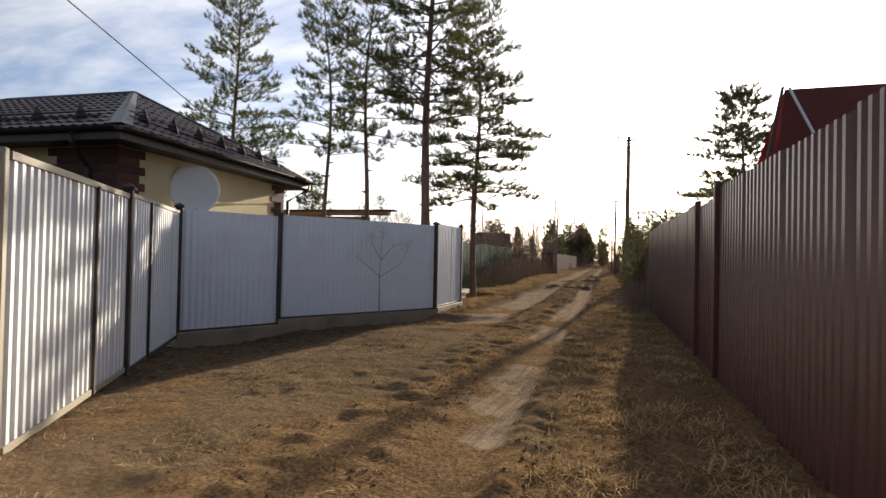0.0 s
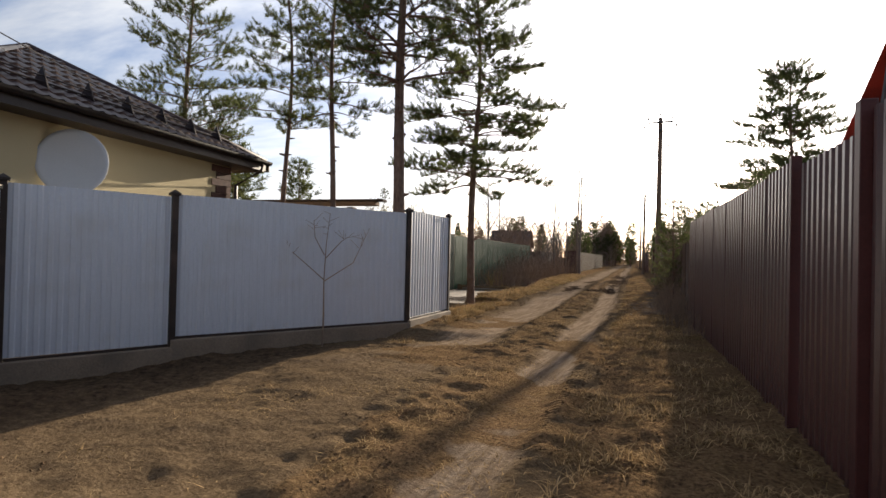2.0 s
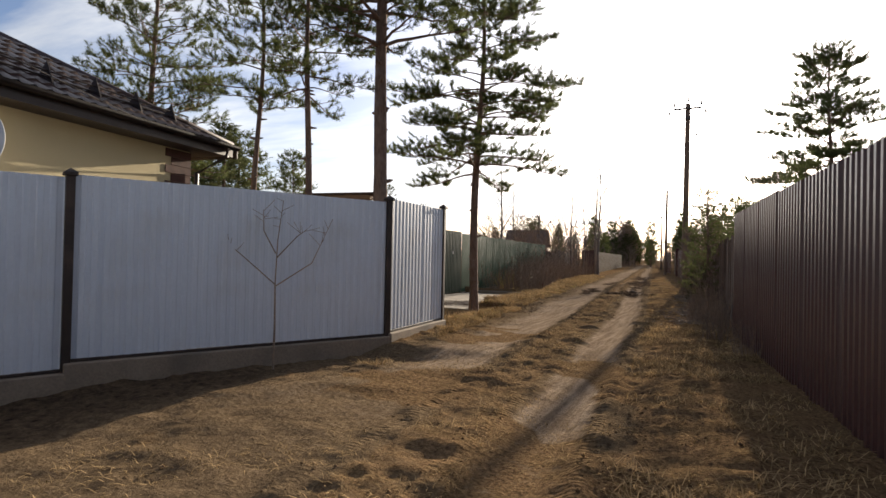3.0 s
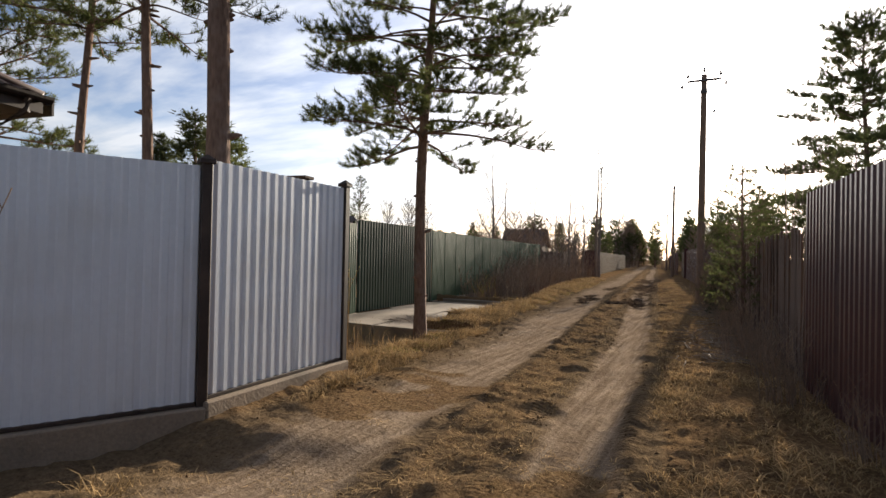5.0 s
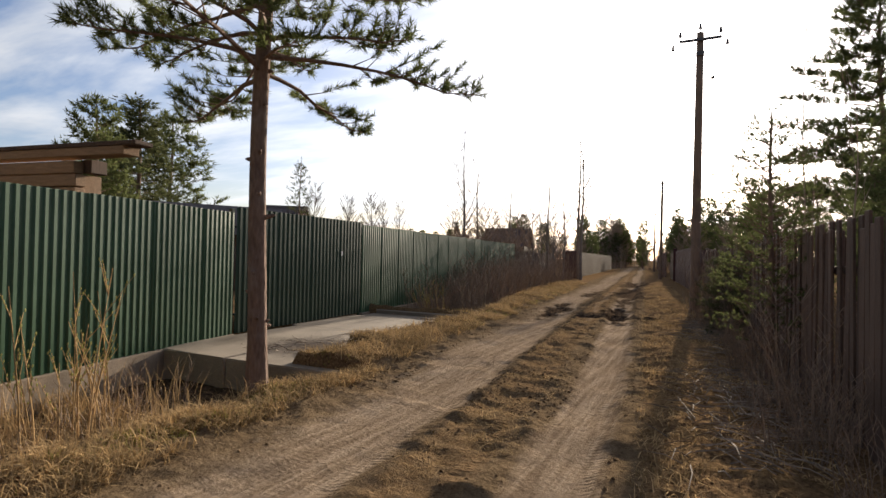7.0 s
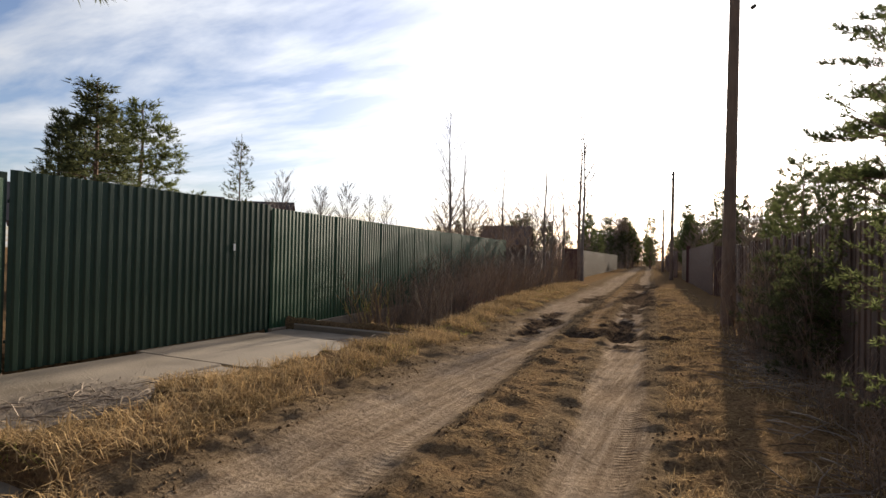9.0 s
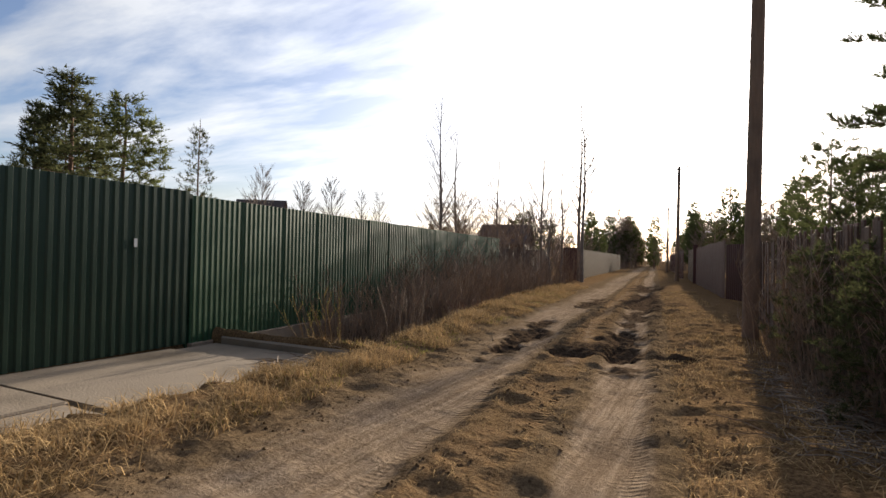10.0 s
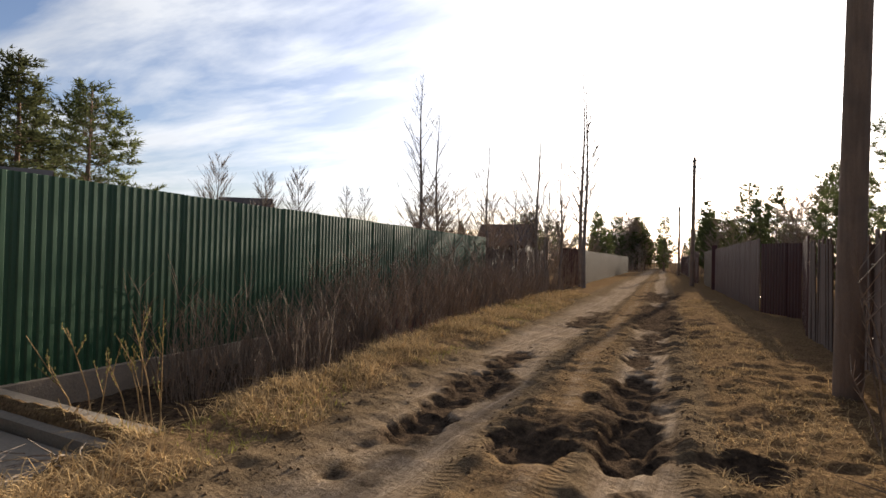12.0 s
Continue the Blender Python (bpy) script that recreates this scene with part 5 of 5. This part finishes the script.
# ---- utility poles and wires ----
def pole(x, y, h, label, lean=(0.0, 0.0), r0=0.135, r1=0.09):
    p = thing("utility_pole", label, "utility pole", pose(x, y, hz(x, y)), "utility poles along the lane")
    lx, ly = lean
    v, f = [], []
    tube(v, f, [np.array((lx * i / 6, ly * i / 6, h * i / 6 - (0.4 if i == 0 else 0))) for i in range(7)], [r0 + (r1 - r0) * i / 6 for i in range(7)], 12)
    part_mesh("shaft", mesh_of("shaft", v, f, M_POLE, True), p)
    z = h - 0.22
    part("crossarm", box(bmesh.new(), (lx - 0.52, ly - 0.13, z - 0.035), (lx + 0.52, ly - 0.07, z + 0.035), 0.006), M_STEEL, p)
    part("band", cyl(bmesh.new(), (lx, ly, z - 0.42), (lx, ly, z - 0.30), r1 + 0.016, n=12), M_STEEL, p)
    for dx, z0 in ((-0.5, z + 0.03), (0.5, z + 0.03), (0.0, h)):
        bm = bmesh.new()
        yy = ly - 0.1 if dx else ly
        cyl(bm, (lx + dx, yy, z0 - 0.03), (lx + dx, yy, z0 + 0.12), 0.012, n=6)
        cyl(bm, (lx + dx, yy, z0 + 0.10), (lx + dx, yy, z0 + 0.17), 0.05, 0.04, n=10)
        cyl(bm, (lx + dx, yy, z0 + 0.17), (lx + dx, yy, z0 + 0.24), 0.035, 0.03, n=10)
        part("insulator", bm, M_GLASS_INS, p)
    for dx in (-0.68, 0.66):
        bm = bmesh.new()
        cyl(bm, (lx + math.copysign(0.52, dx), ly - 0.1, z), (lx + dx, ly - 0.1, z - 0.10), 0.01, n=6)
        cyl(bm, (lx + dx, ly - 0.1, z - 0.22), (lx + dx, ly - 0.1, z - 0.08), 0.045, 0.03, n=10)
        part("insulator", bm, M_GLASS_INS, p)
    bm = bmesh.new()
    cyl(bm, (lx + 0.11, ly, h - 1.05), (lx + 0.30, ly, h - 1.25), 0.008, n=5)
    cyl(bm, (lx + 0.28, ly, h - 1.30), (lx + 0.36, ly, h - 1.24), 0.04, n=8)
    part("bracket", bm, M_STEEL, p)
    return p


pole(-2.03, 29.95, 7.65, "weathered wooden utility pole with a steel crossarm", (0.06, -0.5))
pole(-5.1, 58.4, 7.55, "dark wooden utility pole further along the lane", (0.05, 0.0))
pole(-8.1, 88.0, 7.5, "distant utility pole along the lane", (0.0, 0.0))


def wire(a, b, sag, r=0.008, label="thin black overhead wire"):
    a, b = np.array(a, float), np.array(b, float)
    v, f = [], []
    pts = [a + (b - a) * t - np.array((0, 0, sag * 4 * t * (1 - t))) for t in np.linspace(0, 1, 13)]
    tube(v, f, pts, [r] * 13, 4)
    tagged(new("overhead_wire", mesh_of("overhead_wire", v, f, M_STEEL)), label, "wire", "overhead wires")


wire((5.0, -13.6, 3.25), (-8.95, 10.7, 3.38), 0.0, 0.007)


# ---- wooden slat fence and further fences on the right ----
def slat_fence(a, b, h, label, mat=M_OLD_WOOD, width=0.105, gap=0.008, lean=2.5, seed=1, name="wooden_fence"):
    r = random.Random(seed)
    t = thing(name, label, "fence", along(b, a))
    n = dist(a, b)
    bm = bmesh.new()
    box(bm, (0, -0.011, -0.3), (width, 0.011, h), 0.004)
    me = bpy.data.meshes.new("slat")
    bm.to_mesh(me)
    bm.free()
    me.materials.append(mat)
    x = 0.0
    while x < n - width:
        part_mesh("slat", me, t, m=pose(x, r.uniform(-.012, .012), r.uniform(-.07, .07), r.uniform(-1, 1), r.uniform(-lean, lean), r.uniform(-3, 3)))
        x += width + gap + r.random() * 0.012
    for z in (0.45, h - 0.4):
        part("rail", box(bmesh.new(), (0, 0.03, z - 0.035), (n, 0.07, z + 0.035), 0.004), mat, t)
    k = 0.6
    while k < n:
        part("post", cyl(bmesh.new(), (k, 0.12, -0.4), (k, 0.12, h - 0.1), 0.05, n=8), mat, t)
        k += 2.6
    return t


def right_edge(y, off=3.32):
    return (centre(y) + off, y)


slat_fence((-0.45, 16.35), (-1.80, 35.2), 1.78, "old dark wooden slat fence behind dry brush", lean=0.8, seed=3)
M_DULL_BROWN = material("dull_brown_coated_steel", (0.150, 0.095, 0.075), 0.5, 0.0, 0.2, 1.2, 30, 0.03, objvary=0.2)
brown_fence((-1.80, 35.3), (-1.50, 39.2), 0.05, 1.95, M_BROWN, "brown steel fence beside the driveway recess")
brown_fence((-1.52, 39.3), (-2.35, 40.8), 0.05, 1.95, M_BROWN, "brown steel driveway gate set back from the lane", name="driveway_gate")
brown_fence((-2.37, 40.9), right_edge(53.9), 0.05, 2.1, M_DULL_BROWN, "dull brown corrugated steel fence along the lane")
post_t = thing("fence_post", "dark brown steel fence corner post", "fence post", pose(*right_edge(54.1, 3.28), 0))
part("post", box(bmesh.new(), (-0.12, -0.12, -0.3), (0.12, 0.12, 2.3), 0.01), M_BROWN_POST, post_t)
brown_fence(right_edge(54.3), right_edge(62.0), 0.05, 2.1, M_TAN, "dull tan steel fence along the lane")
brown_fence(right_edge(62.1, 3.0), right_edge(66.0, 2.7), 0.05, 2.15, M_BROWN, "dark brown steel fence along the lane")
brown_fence(right_edge(66.1, 3.1), right_edge(80.0, 3.1), 0.05, 2.1, M_TAN, "dull tan steel fence along the lane")
brown_fence(right_edge(80.1, 3.1), right_edge(104.0, 3.0), 0.05, 2.1, M_BROWN, "distant brown steel fence along the lane")
# left side beyond the green fence
slat_fence((-12.2, 53.2), (-11.9, 43.7), 1.85, "dark brown board fence beyond the green fence", width=0.14, lean=0.6, seed=9)
brown_fence((-10.5, 54.2), (-11.6, 53.9), 0.0, 2.05, M_BROWN, "brown steel gate pier panel beside the lane", name="gate_panel")


def left_edge(y, off=-3.25):
    return (centre(y) + off, y)


green_fence(left_edge(54.3), left_edge(94.0), 0.05, 1.95, M_TAN, "long tan steel fence along the lane", base=False, name="tan_fence")


# ---- red-brown roof behind the right fence ----
def red_house():
    h = thing("house", "small house with a steep red-brown steel roof behind the fence", "house")
    A, B, C, D = (2.05, 12.4, 4.76), (7.5, 12.9, 4.76), (7.7, 11.2, 2.5), (1.45, 10.7, 2.5)
    E, F = (7.7, 14.6, 2.5), (1.45, 14.1, 2.5)

    def slab(name, quad, mat, label="", t=0.05):
        bm = bmesh.new()
        f = bm.faces.new([bm.verts.new(q) for q in quad])
        bmesh.ops.solidify(bm, geom=[f], thickness=t)
        return part(name, bm, mat, h, label)
    slab("roof", (D, C, B, A), M_RED_ROOF, "red-brown sheet steel roof")
    slab("roof", (A, B, E, F), M_RED_ROOF, "red-brown sheet steel roof")
    slab("gable", ((1.75, 11.1, 2.5), (2.15, 12.4, 4.6), (1.75, 13.7, 2.5)), M_OLD_WOOD, "dark boarded gable", 0.04)
    part("wall", box(bmesh.new(), (1.8, 11.2, -0.1), (7.4, 13.8, 2.52)), M_OLD_WOOD, h, "dark boarded walls")
    part("rake_board", cyl(bmesh.new(), (2.1, 12.25, 4.74), (2.52, 10.95, 2.95), 0.025, n=6), M_WHITE_GATE, h, "thin white batten")
    part("rake_board", cyl(bmesh.new(), (2.0, 12.33, 4.78), (1.42, 10.7, 2.55), 0.03, n=6), M_DARK_POST, h)


red_house()


# ---- timber building under construction behind the green fence ----
def timber():
    t = thing("timber_building", "unfinished timber building with raw roof planks behind the fence", "timber building")
    m = pose(-9.55, 18.45, 0, 0, 0, 188)
    for nm, lo, hi, mat in (("roof_plank", (0.0, -0.3, 3.04), (5.5, 0.05, 3.11), M_OLD_WOOD), ("roof_plank", (0.25, -0.28, 2.90), (5.5, 0.03, 3.035), M_TIMBER), ("beam", (1.30, -0.18, 2.64), (5.5, 0.0, 2.84), M_TIMBER),
                            ("beam", (1.25, -0.18, 2.43), (5.5, 0.0, 2.62), M_TIMBER), ("beam", (1.27, -0.18, 2.2), (5.5, 0.0, 2.41), M_TIMBER), ("beam", (1.17, -0.5, 2.66), (1.39, -0.2, 2.88), M_OLD_WOOD), ("wall", (1.35, -0.55, -0.1), (5.4, -0.2, 2.64), M_TIMBER)):
        part(nm, box(bmesh.new(), lo, hi, 0.01, m), mat, t)


timber()


# ---- distant roofs ----
def far_house(x, y, w, d, eave, ridge, rz, label):
    h = thing("house", label, "house", pose(x, y, 0, 0, 0, rz))
    part("wall", box(bmesh.new(), (-w / 2, -d / 2, -0.2), (w / 2, d / 2, eave), 0.0), M_OLD_WOOD, h)
    bm = bmesh.new()
    k = 0.4
    vs = [bm.verts.new(q) for q in ((-w / 2 - k, -d / 2 - k, eave - .2), (w / 2 + k, -d / 2 - k, eave - .2), (w / 2 + k, 0, ridge), (-w / 2 - k, 0, ridge), (-w / 2 - k, d / 2 + k, eave - .2), (w / 2 + k, d / 2 + k, eave - .2))]
    f1, f2 = bm.faces.new((vs[0], vs[1], vs[2], vs[3])), bm.faces.new((vs[3], vs[2], vs[5], vs[4]))
    bmesh.ops.solidify(bm, geom=[f1, f2], thickness=0.12)
    part("roof", bm, M_ROOF, h)
    for s in (-1, 1):
        bm = bmesh.new()
        bm.faces.new([bm.verts.new((s * w / 2, -d / 2, eave)), bm.verts.new((s * w / 2, d / 2, eave)), bm.verts.new((s * w / 2, 0, ridge - 0.15))])
        part("gable", bm, M_OLD_WOOD, h)
    part("window", box(bmesh.new(), (-0.5, -d / 2 - 0.02, eave - 1.6), (0.5, -d / 2 + 0.02, eave - 0.6), 0.0), M_GLASS_INS, h)


far_house(-47.6, 64.0, 4.5, 7, 4.6, 7.1, 35, "distant house with a dark gable roof beyond the yards")
far_house(-25.0, 80.0, 5, 6, 3.0, 5.2, 10, "distant dark-roofed house behind bare trees")
far_house(-18.2, 27.5, 5, 4, 2.2, 3.15, 60, "low shed with a dark roof behind the green gate")


# ---- woods along the lane and beyond ----
FAR_BARE = []
for i in range(2):
    v, f, v2, f2 = bare(7.5, 0.06, 140 + i, limbs=52, reach=2.0, twigs=12, rise=0.8, start=0.10, fine=0.011)
    FAR_BARE.append((mesh_of("stem", v, f, M_TWIG), mesh_of("twig_spray", v2, f2, M_TWIG)))
rng = random.Random(11)


def far_tree(x, y, s, kind):
    if kind == "pine":
        tree_thing("pine_tree", "distant dark green pine of the wood", PINE, x, y, FAR_PINE[rng.randrange(3)], "trees of the distant wood", s, rng.uniform(0, 360))
    elif kind == "spruce":
        tree_thing("spruce_tree", "distant dark spruce of the wood", SP, x, y, FAR_SPRUCE[rng.randrange(2)], "trees of the distant wood", s, rng.uniform(0, 360))
    else:
        wood_thing("bare_tree", FAR_BARE[rng.randrange(2)], "distant leafless tree of the wood", "bare tree", pose(x, y, hz(x, y), 0, 0, rng.uniform(0, 360)) @ Matrix.Scale(s, 4), "trees of the distant wood")


def pick(*weights):
    return rng.choices(("pine", "spruce", "bare"), weights)[0]


for i in range(34):                                   # behind the fences on the right
    y = 27 + 70 * (i / 34) + rng.uniform(-1, 1)
    x = centre(y) + 4.5 + rng.uniform(0, 3.0) + (y - 27) * 0.09
    if y < 52:
        tree_thing("pine_tree", "young bushy pine behind the lane's fences", PINE, x, y, NEAR_PINE[i % 2], "young pines behind the fences", rng.uniform(0.75, 1.0) + min(y - 27, 20) * 0.012, rng.uniform(0, 360))
    else:
        far_tree(centre(y) + 4.0 + rng.uniform(0, 2.6) + max(0, 78 - y) * 0.10, y, rng.uniform(0.62, 0.82), pick(4, 0.5, 5))
for i in range(40):                                   # yards on the left
    y = 52 + rng.uniform(0, 60)
    far_tree(centre(y) - 5.6 - rng.uniform(0, 26), y, rng.uniform(0.34, 0.48) + (y - 52) * 0.004, pick(1.5, 1, 7))
for i in range(60):                                   # a line of low trees behind the green fence
    y = 60 + rng.uniform(0, 70)
    far_tree(-22 - rng.uniform(0, 75), y + 10, rng.uniform(0.5, 0.8), pick(3, 1, 4))
for i in range(30):                                   # taller wood on the left near the lane's end
    y = 118 + rng.uniform(0, 35)
    u = 0.8 + rng.uniform(0, 5.0)
    far_tree(centre(y) - u, y, 0.62 + 0.13 * u + rng.uniform(-0.1, 0.1), pick(1, 0, 14))
for i in range(48):                                   # where the lane ends
    y = 106 + rng.uniform(0, 30)
    far_tree(centre(y) + rng.uniform(-12, 16), y, rng.uniform(0.5, 0.95), pick(4, 1, 4))
for i in range(70):                                   # the wood that closes the view
    x = rng.uniform(-110, 80)
    far_tree(x, 135 + rng.uniform(0, 50) - abs(x + 12) * 0.15, rng.uniform(0.8, 1.3), pick(4, 3, 2))
for i in range(26):                                   # brush across the lane's end
    y = 100 + rng.uniform(0, 10)
    shrub(centre(y) + rng.choice((-1, 1)) * rng.uniform(2.2, 14), y, SHRUB_TALL[i % 2], "distant leafless thicket at the end of the lane", rng.uniform(1.2, 1.9), "thickets at the end of the lane")
for i in range(22):                                   # low growth that closes the far end
    y = 142 + rng.uniform(0, 14)
    far_tree(centre(y) + rng.uniform(-5, 7), y, rng.uniform(0.6, 0.8), pick(3, 3, 3))
for i in range(26):                                   # behind the walker
    far_tree(rng.uniform(-50, 50), -30 - rng.uniform(0, 25), rng.uniform(0.8, 1.2), pick(4, 2, 2))
for i in range(16):                                   # to the right of the lane
    far_tree(14 + rng.uniform(0, 30), rng.uniform(-10, 70), rng.uniform(0.7, 1.1), pick(5, 2, 2))


# ---- grass ----
def blades(name, pts, length, width, mat, label, lean=0.55, seed=0):
    """One mesh of grass blades, each bent once, at the points given."""
    r = np.random.RandomState(seed)
    n = len(pts)
    w = r.rand(n) * 2 * math.pi
    d = np.stack([np.cos(w), np.sin(w), np.zeros(n)], 1)
    side = np.stack([-np.sin(w), np.cos(w), np.zeros(n)], 1) * width * (0.6 + 0.8 * r.rand(n, 1))
    ln = length * (0.4 + 0.9 * r.rand(n, 1))
    k = lean * (0.3 + 1.4 * r.rand(n, 1))
    up = np.array((0, 0, 1.0))
    mid = pts + ln * (0.5 * k * d + 0.55 * up / (1 + 0.6 * k))
    tip = pts + ln * (1.25 * k * d + 0.85 * up / (1 + 1.3 * k))
    co = np.stack([pts - side, pts + side, mid + side * 0.7, mid - side * 0.7, tip], 1).reshape(-1, 3)
    base = np.arange(n)[:, None] * 5
    tris = np.concatenate([base + np.array([[0, 1, 2]]), base + np.array([[0, 2, 3]]), base + np.array([[3, 2, 4]])], 1).reshape(-1, 3)
    me = bpy.data.meshes.new(name)
    me.vertices.add(len(co))
    me.vertices.foreach_set("co", co.ravel())
    me.loops.add(tris.size)
    me.loops.foreach_set("vertex_index", tris.ravel())
    me.polygons.add(len(tris))
    me.polygons.foreach_set("loop_start", np.arange(0, tris.size, 3))
    me.update(calc_edges=True)
    me.materials.append(mat)
    return tagged(new(name, me), label, "grass", kind="stuff")


def scatter(n, u0, u1, y0, y1, seed, clump=0.9, thresh=-0.05, power=1.0, wet=0.22):
    """Points on the ground between two offsets from the lane's middle, thick in clumps."""
    r = np.random.RandomState(seed)
    y = y0 + (y1 - y0) * r.rand(n) ** power
    u = u0 + (u1 - u0) * r.rand(n)
    x = centre(y) + u
    keep = fbm(x, y, clump, seed + 5) + 0.25 * (r.rand(n) - 0.5) > thresh
    slab = slab_mask(x, y) > 0.3
    white = (y < 14.4) & (x < -4.95)
    keep &= ~slab & ~white & (pit_mask(x, y) < 0.02) & (ditch_mask(x, y) <= wet)
    x, y = x[keep], y[keep]
    return np.stack([x, y, height(x, y) - 0.004], 1)


blades("dry_grass", np.concatenate([scatter(74000, -3.7, -1.75, 13.5, 45, 301, 0.7, -0.10, 1.3), scatter(14000, -2.9, -1.7, 11, 19, 302, 0.6, 0.0), scatter(9000, -3.2, -1.9, 18.8, 25.6, 312, 0.6, -0.1)]), 0.19, 0.0035, M_DRY_GRASS, "dry straw-coloured grass on the verge of the lane", 0.8, 1)
blades("dry_grass", np.concatenate([scatter(28000, 1.25, 2.8, 1.0, 16, 303, 0.6, 0.0), scatter(26000, 1.3, 2.7, 14, 45, 304, 0.6, -0.02, 1.2)]), 0.11, 0.0035, M_DRY_GRASS, "short dry trampled grass beside the brown fence", 1.0, 2)
blades("dry_grass", np.concatenate([scatter(14000, -3.5, -2.35, 25.7, 46, 305, 0.6, -0.12, 1.0, 0.3)]), 0.26, 0.004, M_DRY_GRASS, "tall dry grass on the edge of the ditch", 0.8, 3)
blades("dry_grass", np.concatenate([scatter(9000, -5.6, -2.4, 14.6, 17.2, 306, 0.5, -0.05, 1.0, 1.0)]), 0.42, 0.004, M_REED, "long pale dead grass hanging into the ditch", 0.6, 4)
blades("green_grass", np.concatenate([scatter(5500, -2.9, -1.9, 14.2, 19, 307, 0.7, 0.02), scatter(9000, -3.3, -1.8, 22, 40, 308, 0.9, 0.05)]), 0.09, 0.003, M_GREEN_GRASS, "fresh green grass in patches on the verge", 0.6, 5)
blades("dry_grass", np.concatenate([scatter(12000, -0.25, 0.45, 6, 26, 309, 0.5, 0.02), scatter(20000, -3.4, 1.2, 1.0, 13, 310, 0.8, 0.16)]), 0.06, 0.003, M_DRY_GRASS, "flattened dry grass tufts between the wheel tracks", 1.3, 6)
blades("dry_reeds", np.concatenate([scatter(420, -5.2, -3.0, 14.7, 17.6, 311, 0.6, -0.05, 1.0, 1.0)]), 1.0, 0.004, M_REED, "tall dry reed stems in the ditch before the green fence", 0.22, 7)


# ---- litter on the ground ----
def clods(n, seed, u0, u1, y0, y1, size):
    """Small lumps of soil, joined."""
    r = np.random.RandomState(seed)
    y = y0 + (y1 - y0) * r.rand(n) ** 1.3
    x = centre(y) + u0 + (u1 - u0) * r.rand(n)
    ok = (tracks(x, y)[0] < 0.45) & (slab_mask(x, y) < 0.2) & ~((y < 14.4) & (x < -5.0)) & (fbm(x, y, 0.7, seed) + 0.3 * (r.rand(n) - 0.5) > -0.05)
    x, y = x[ok], y[ok]
    n = len(x)
    c = np.stack([x, y, height(x, y)], 1)
    s = size * (0.35 + 1.3 * r.rand(n, 1, 1) ** 2)
    octa = np.array([(1, 0, 0), (0, 1, 0), (-1, 0, 0), (0, -1, 0), (0, 0, 0.8), (0, 0, -0.6)], float)[None]
    co = (c[:, None] + octa * s * (0.6 + 0.8 * r.rand(n, 6, 1))).reshape(-1, 3)
    t = np.array([(0, 1, 4), (1, 2, 4), (2, 3, 4), (3, 0, 4), (1, 0, 5), (2, 1, 5), (3, 2, 5), (0, 3, 5)])
    tri = (np.arange(n)[:, None, None] * 6 + t[None]).reshape(-1, 3)
    me = bpy.data.meshes.new("soil_clods")
    me.from_pydata(co.tolist(), [], tri.tolist())
    me.materials.append(M_CLOD)
    tagged(new("soil_clods", me), "small crumbled clods of dry soil on the lane", "soil", kind="stuff")


clods(14000, 401, -4.0, 2.4, 1.5, 20, 0.011)
clods(9000, 402, -2.0, 1.8, 18, 34, 0.012)


def sticks(n, seed, spots, label):
    r = random.Random(seed)
    v, f = [], []
    for _ in range(n):
        cx, cy, rx, ry = r.choice(spots)
        x, y = cx + rx * r.uniform(-1, 1), cy + ry * r.uniform(-1, 1)
        w, ln = r.uniform(0, 6.28), r.uniform(0.12, 0.6)
        z = hz(x, y) if slab_mask(np.array([x]), np.array([y]))[0] < 0.3 else -0.10
        d = np.array((math.cos(w), math.sin(w), r.uniform(-0.02, 0.12)))
        p = np.array((x, y, z + 0.012))
        tube(v, f, [p, p + d * ln * 0.5 + np.array((0.03 * r.uniform(-1, 1), 0.03 * r.uniform(-1, 1), 0.02)), p + d * ln], [0.006, 0.005, 0.002], 3)
    tagged(new("brushwood", mesh_of("brushwood", v, f, M_BRANCH_LITTER)), label, "brushwood", kind="stuff")


sticks(900, 3, [(-1.4, 22.0, 0.5, 4.5), (-1.3, 19.0, 0.5, 2.0), (-1.7, 25.5, 0.4, 2.0), (-1.0, 21.0, 0.35, 3.0)], "thin dead sticks lying at the lane's edge")
sticks(160, 4, [(-7.4, 20.2, 0.7, 0.7), (-7.2, 24.8, 0.5, 0.4)], "dead stalks lying on the concrete slab")
rr = np.random.RandomState(8)
pp = np.stack([-7.55 + 0.8 * rr.randn(2600) * 0.55, 20.3 + 0.75 * rr.randn(2600) * 0.6, np.full(2600, -0.108)], 1)
blades("dry_grass", pp[(pp[:, 0] < -6.4) & (pp[:, 0] > -8.9) & (pp[:, 1] > 18.85)], 0.10, 0.004, M_BRANCH_LITTER, "flattened dead grass on the concrete slab", 1.8, 9)
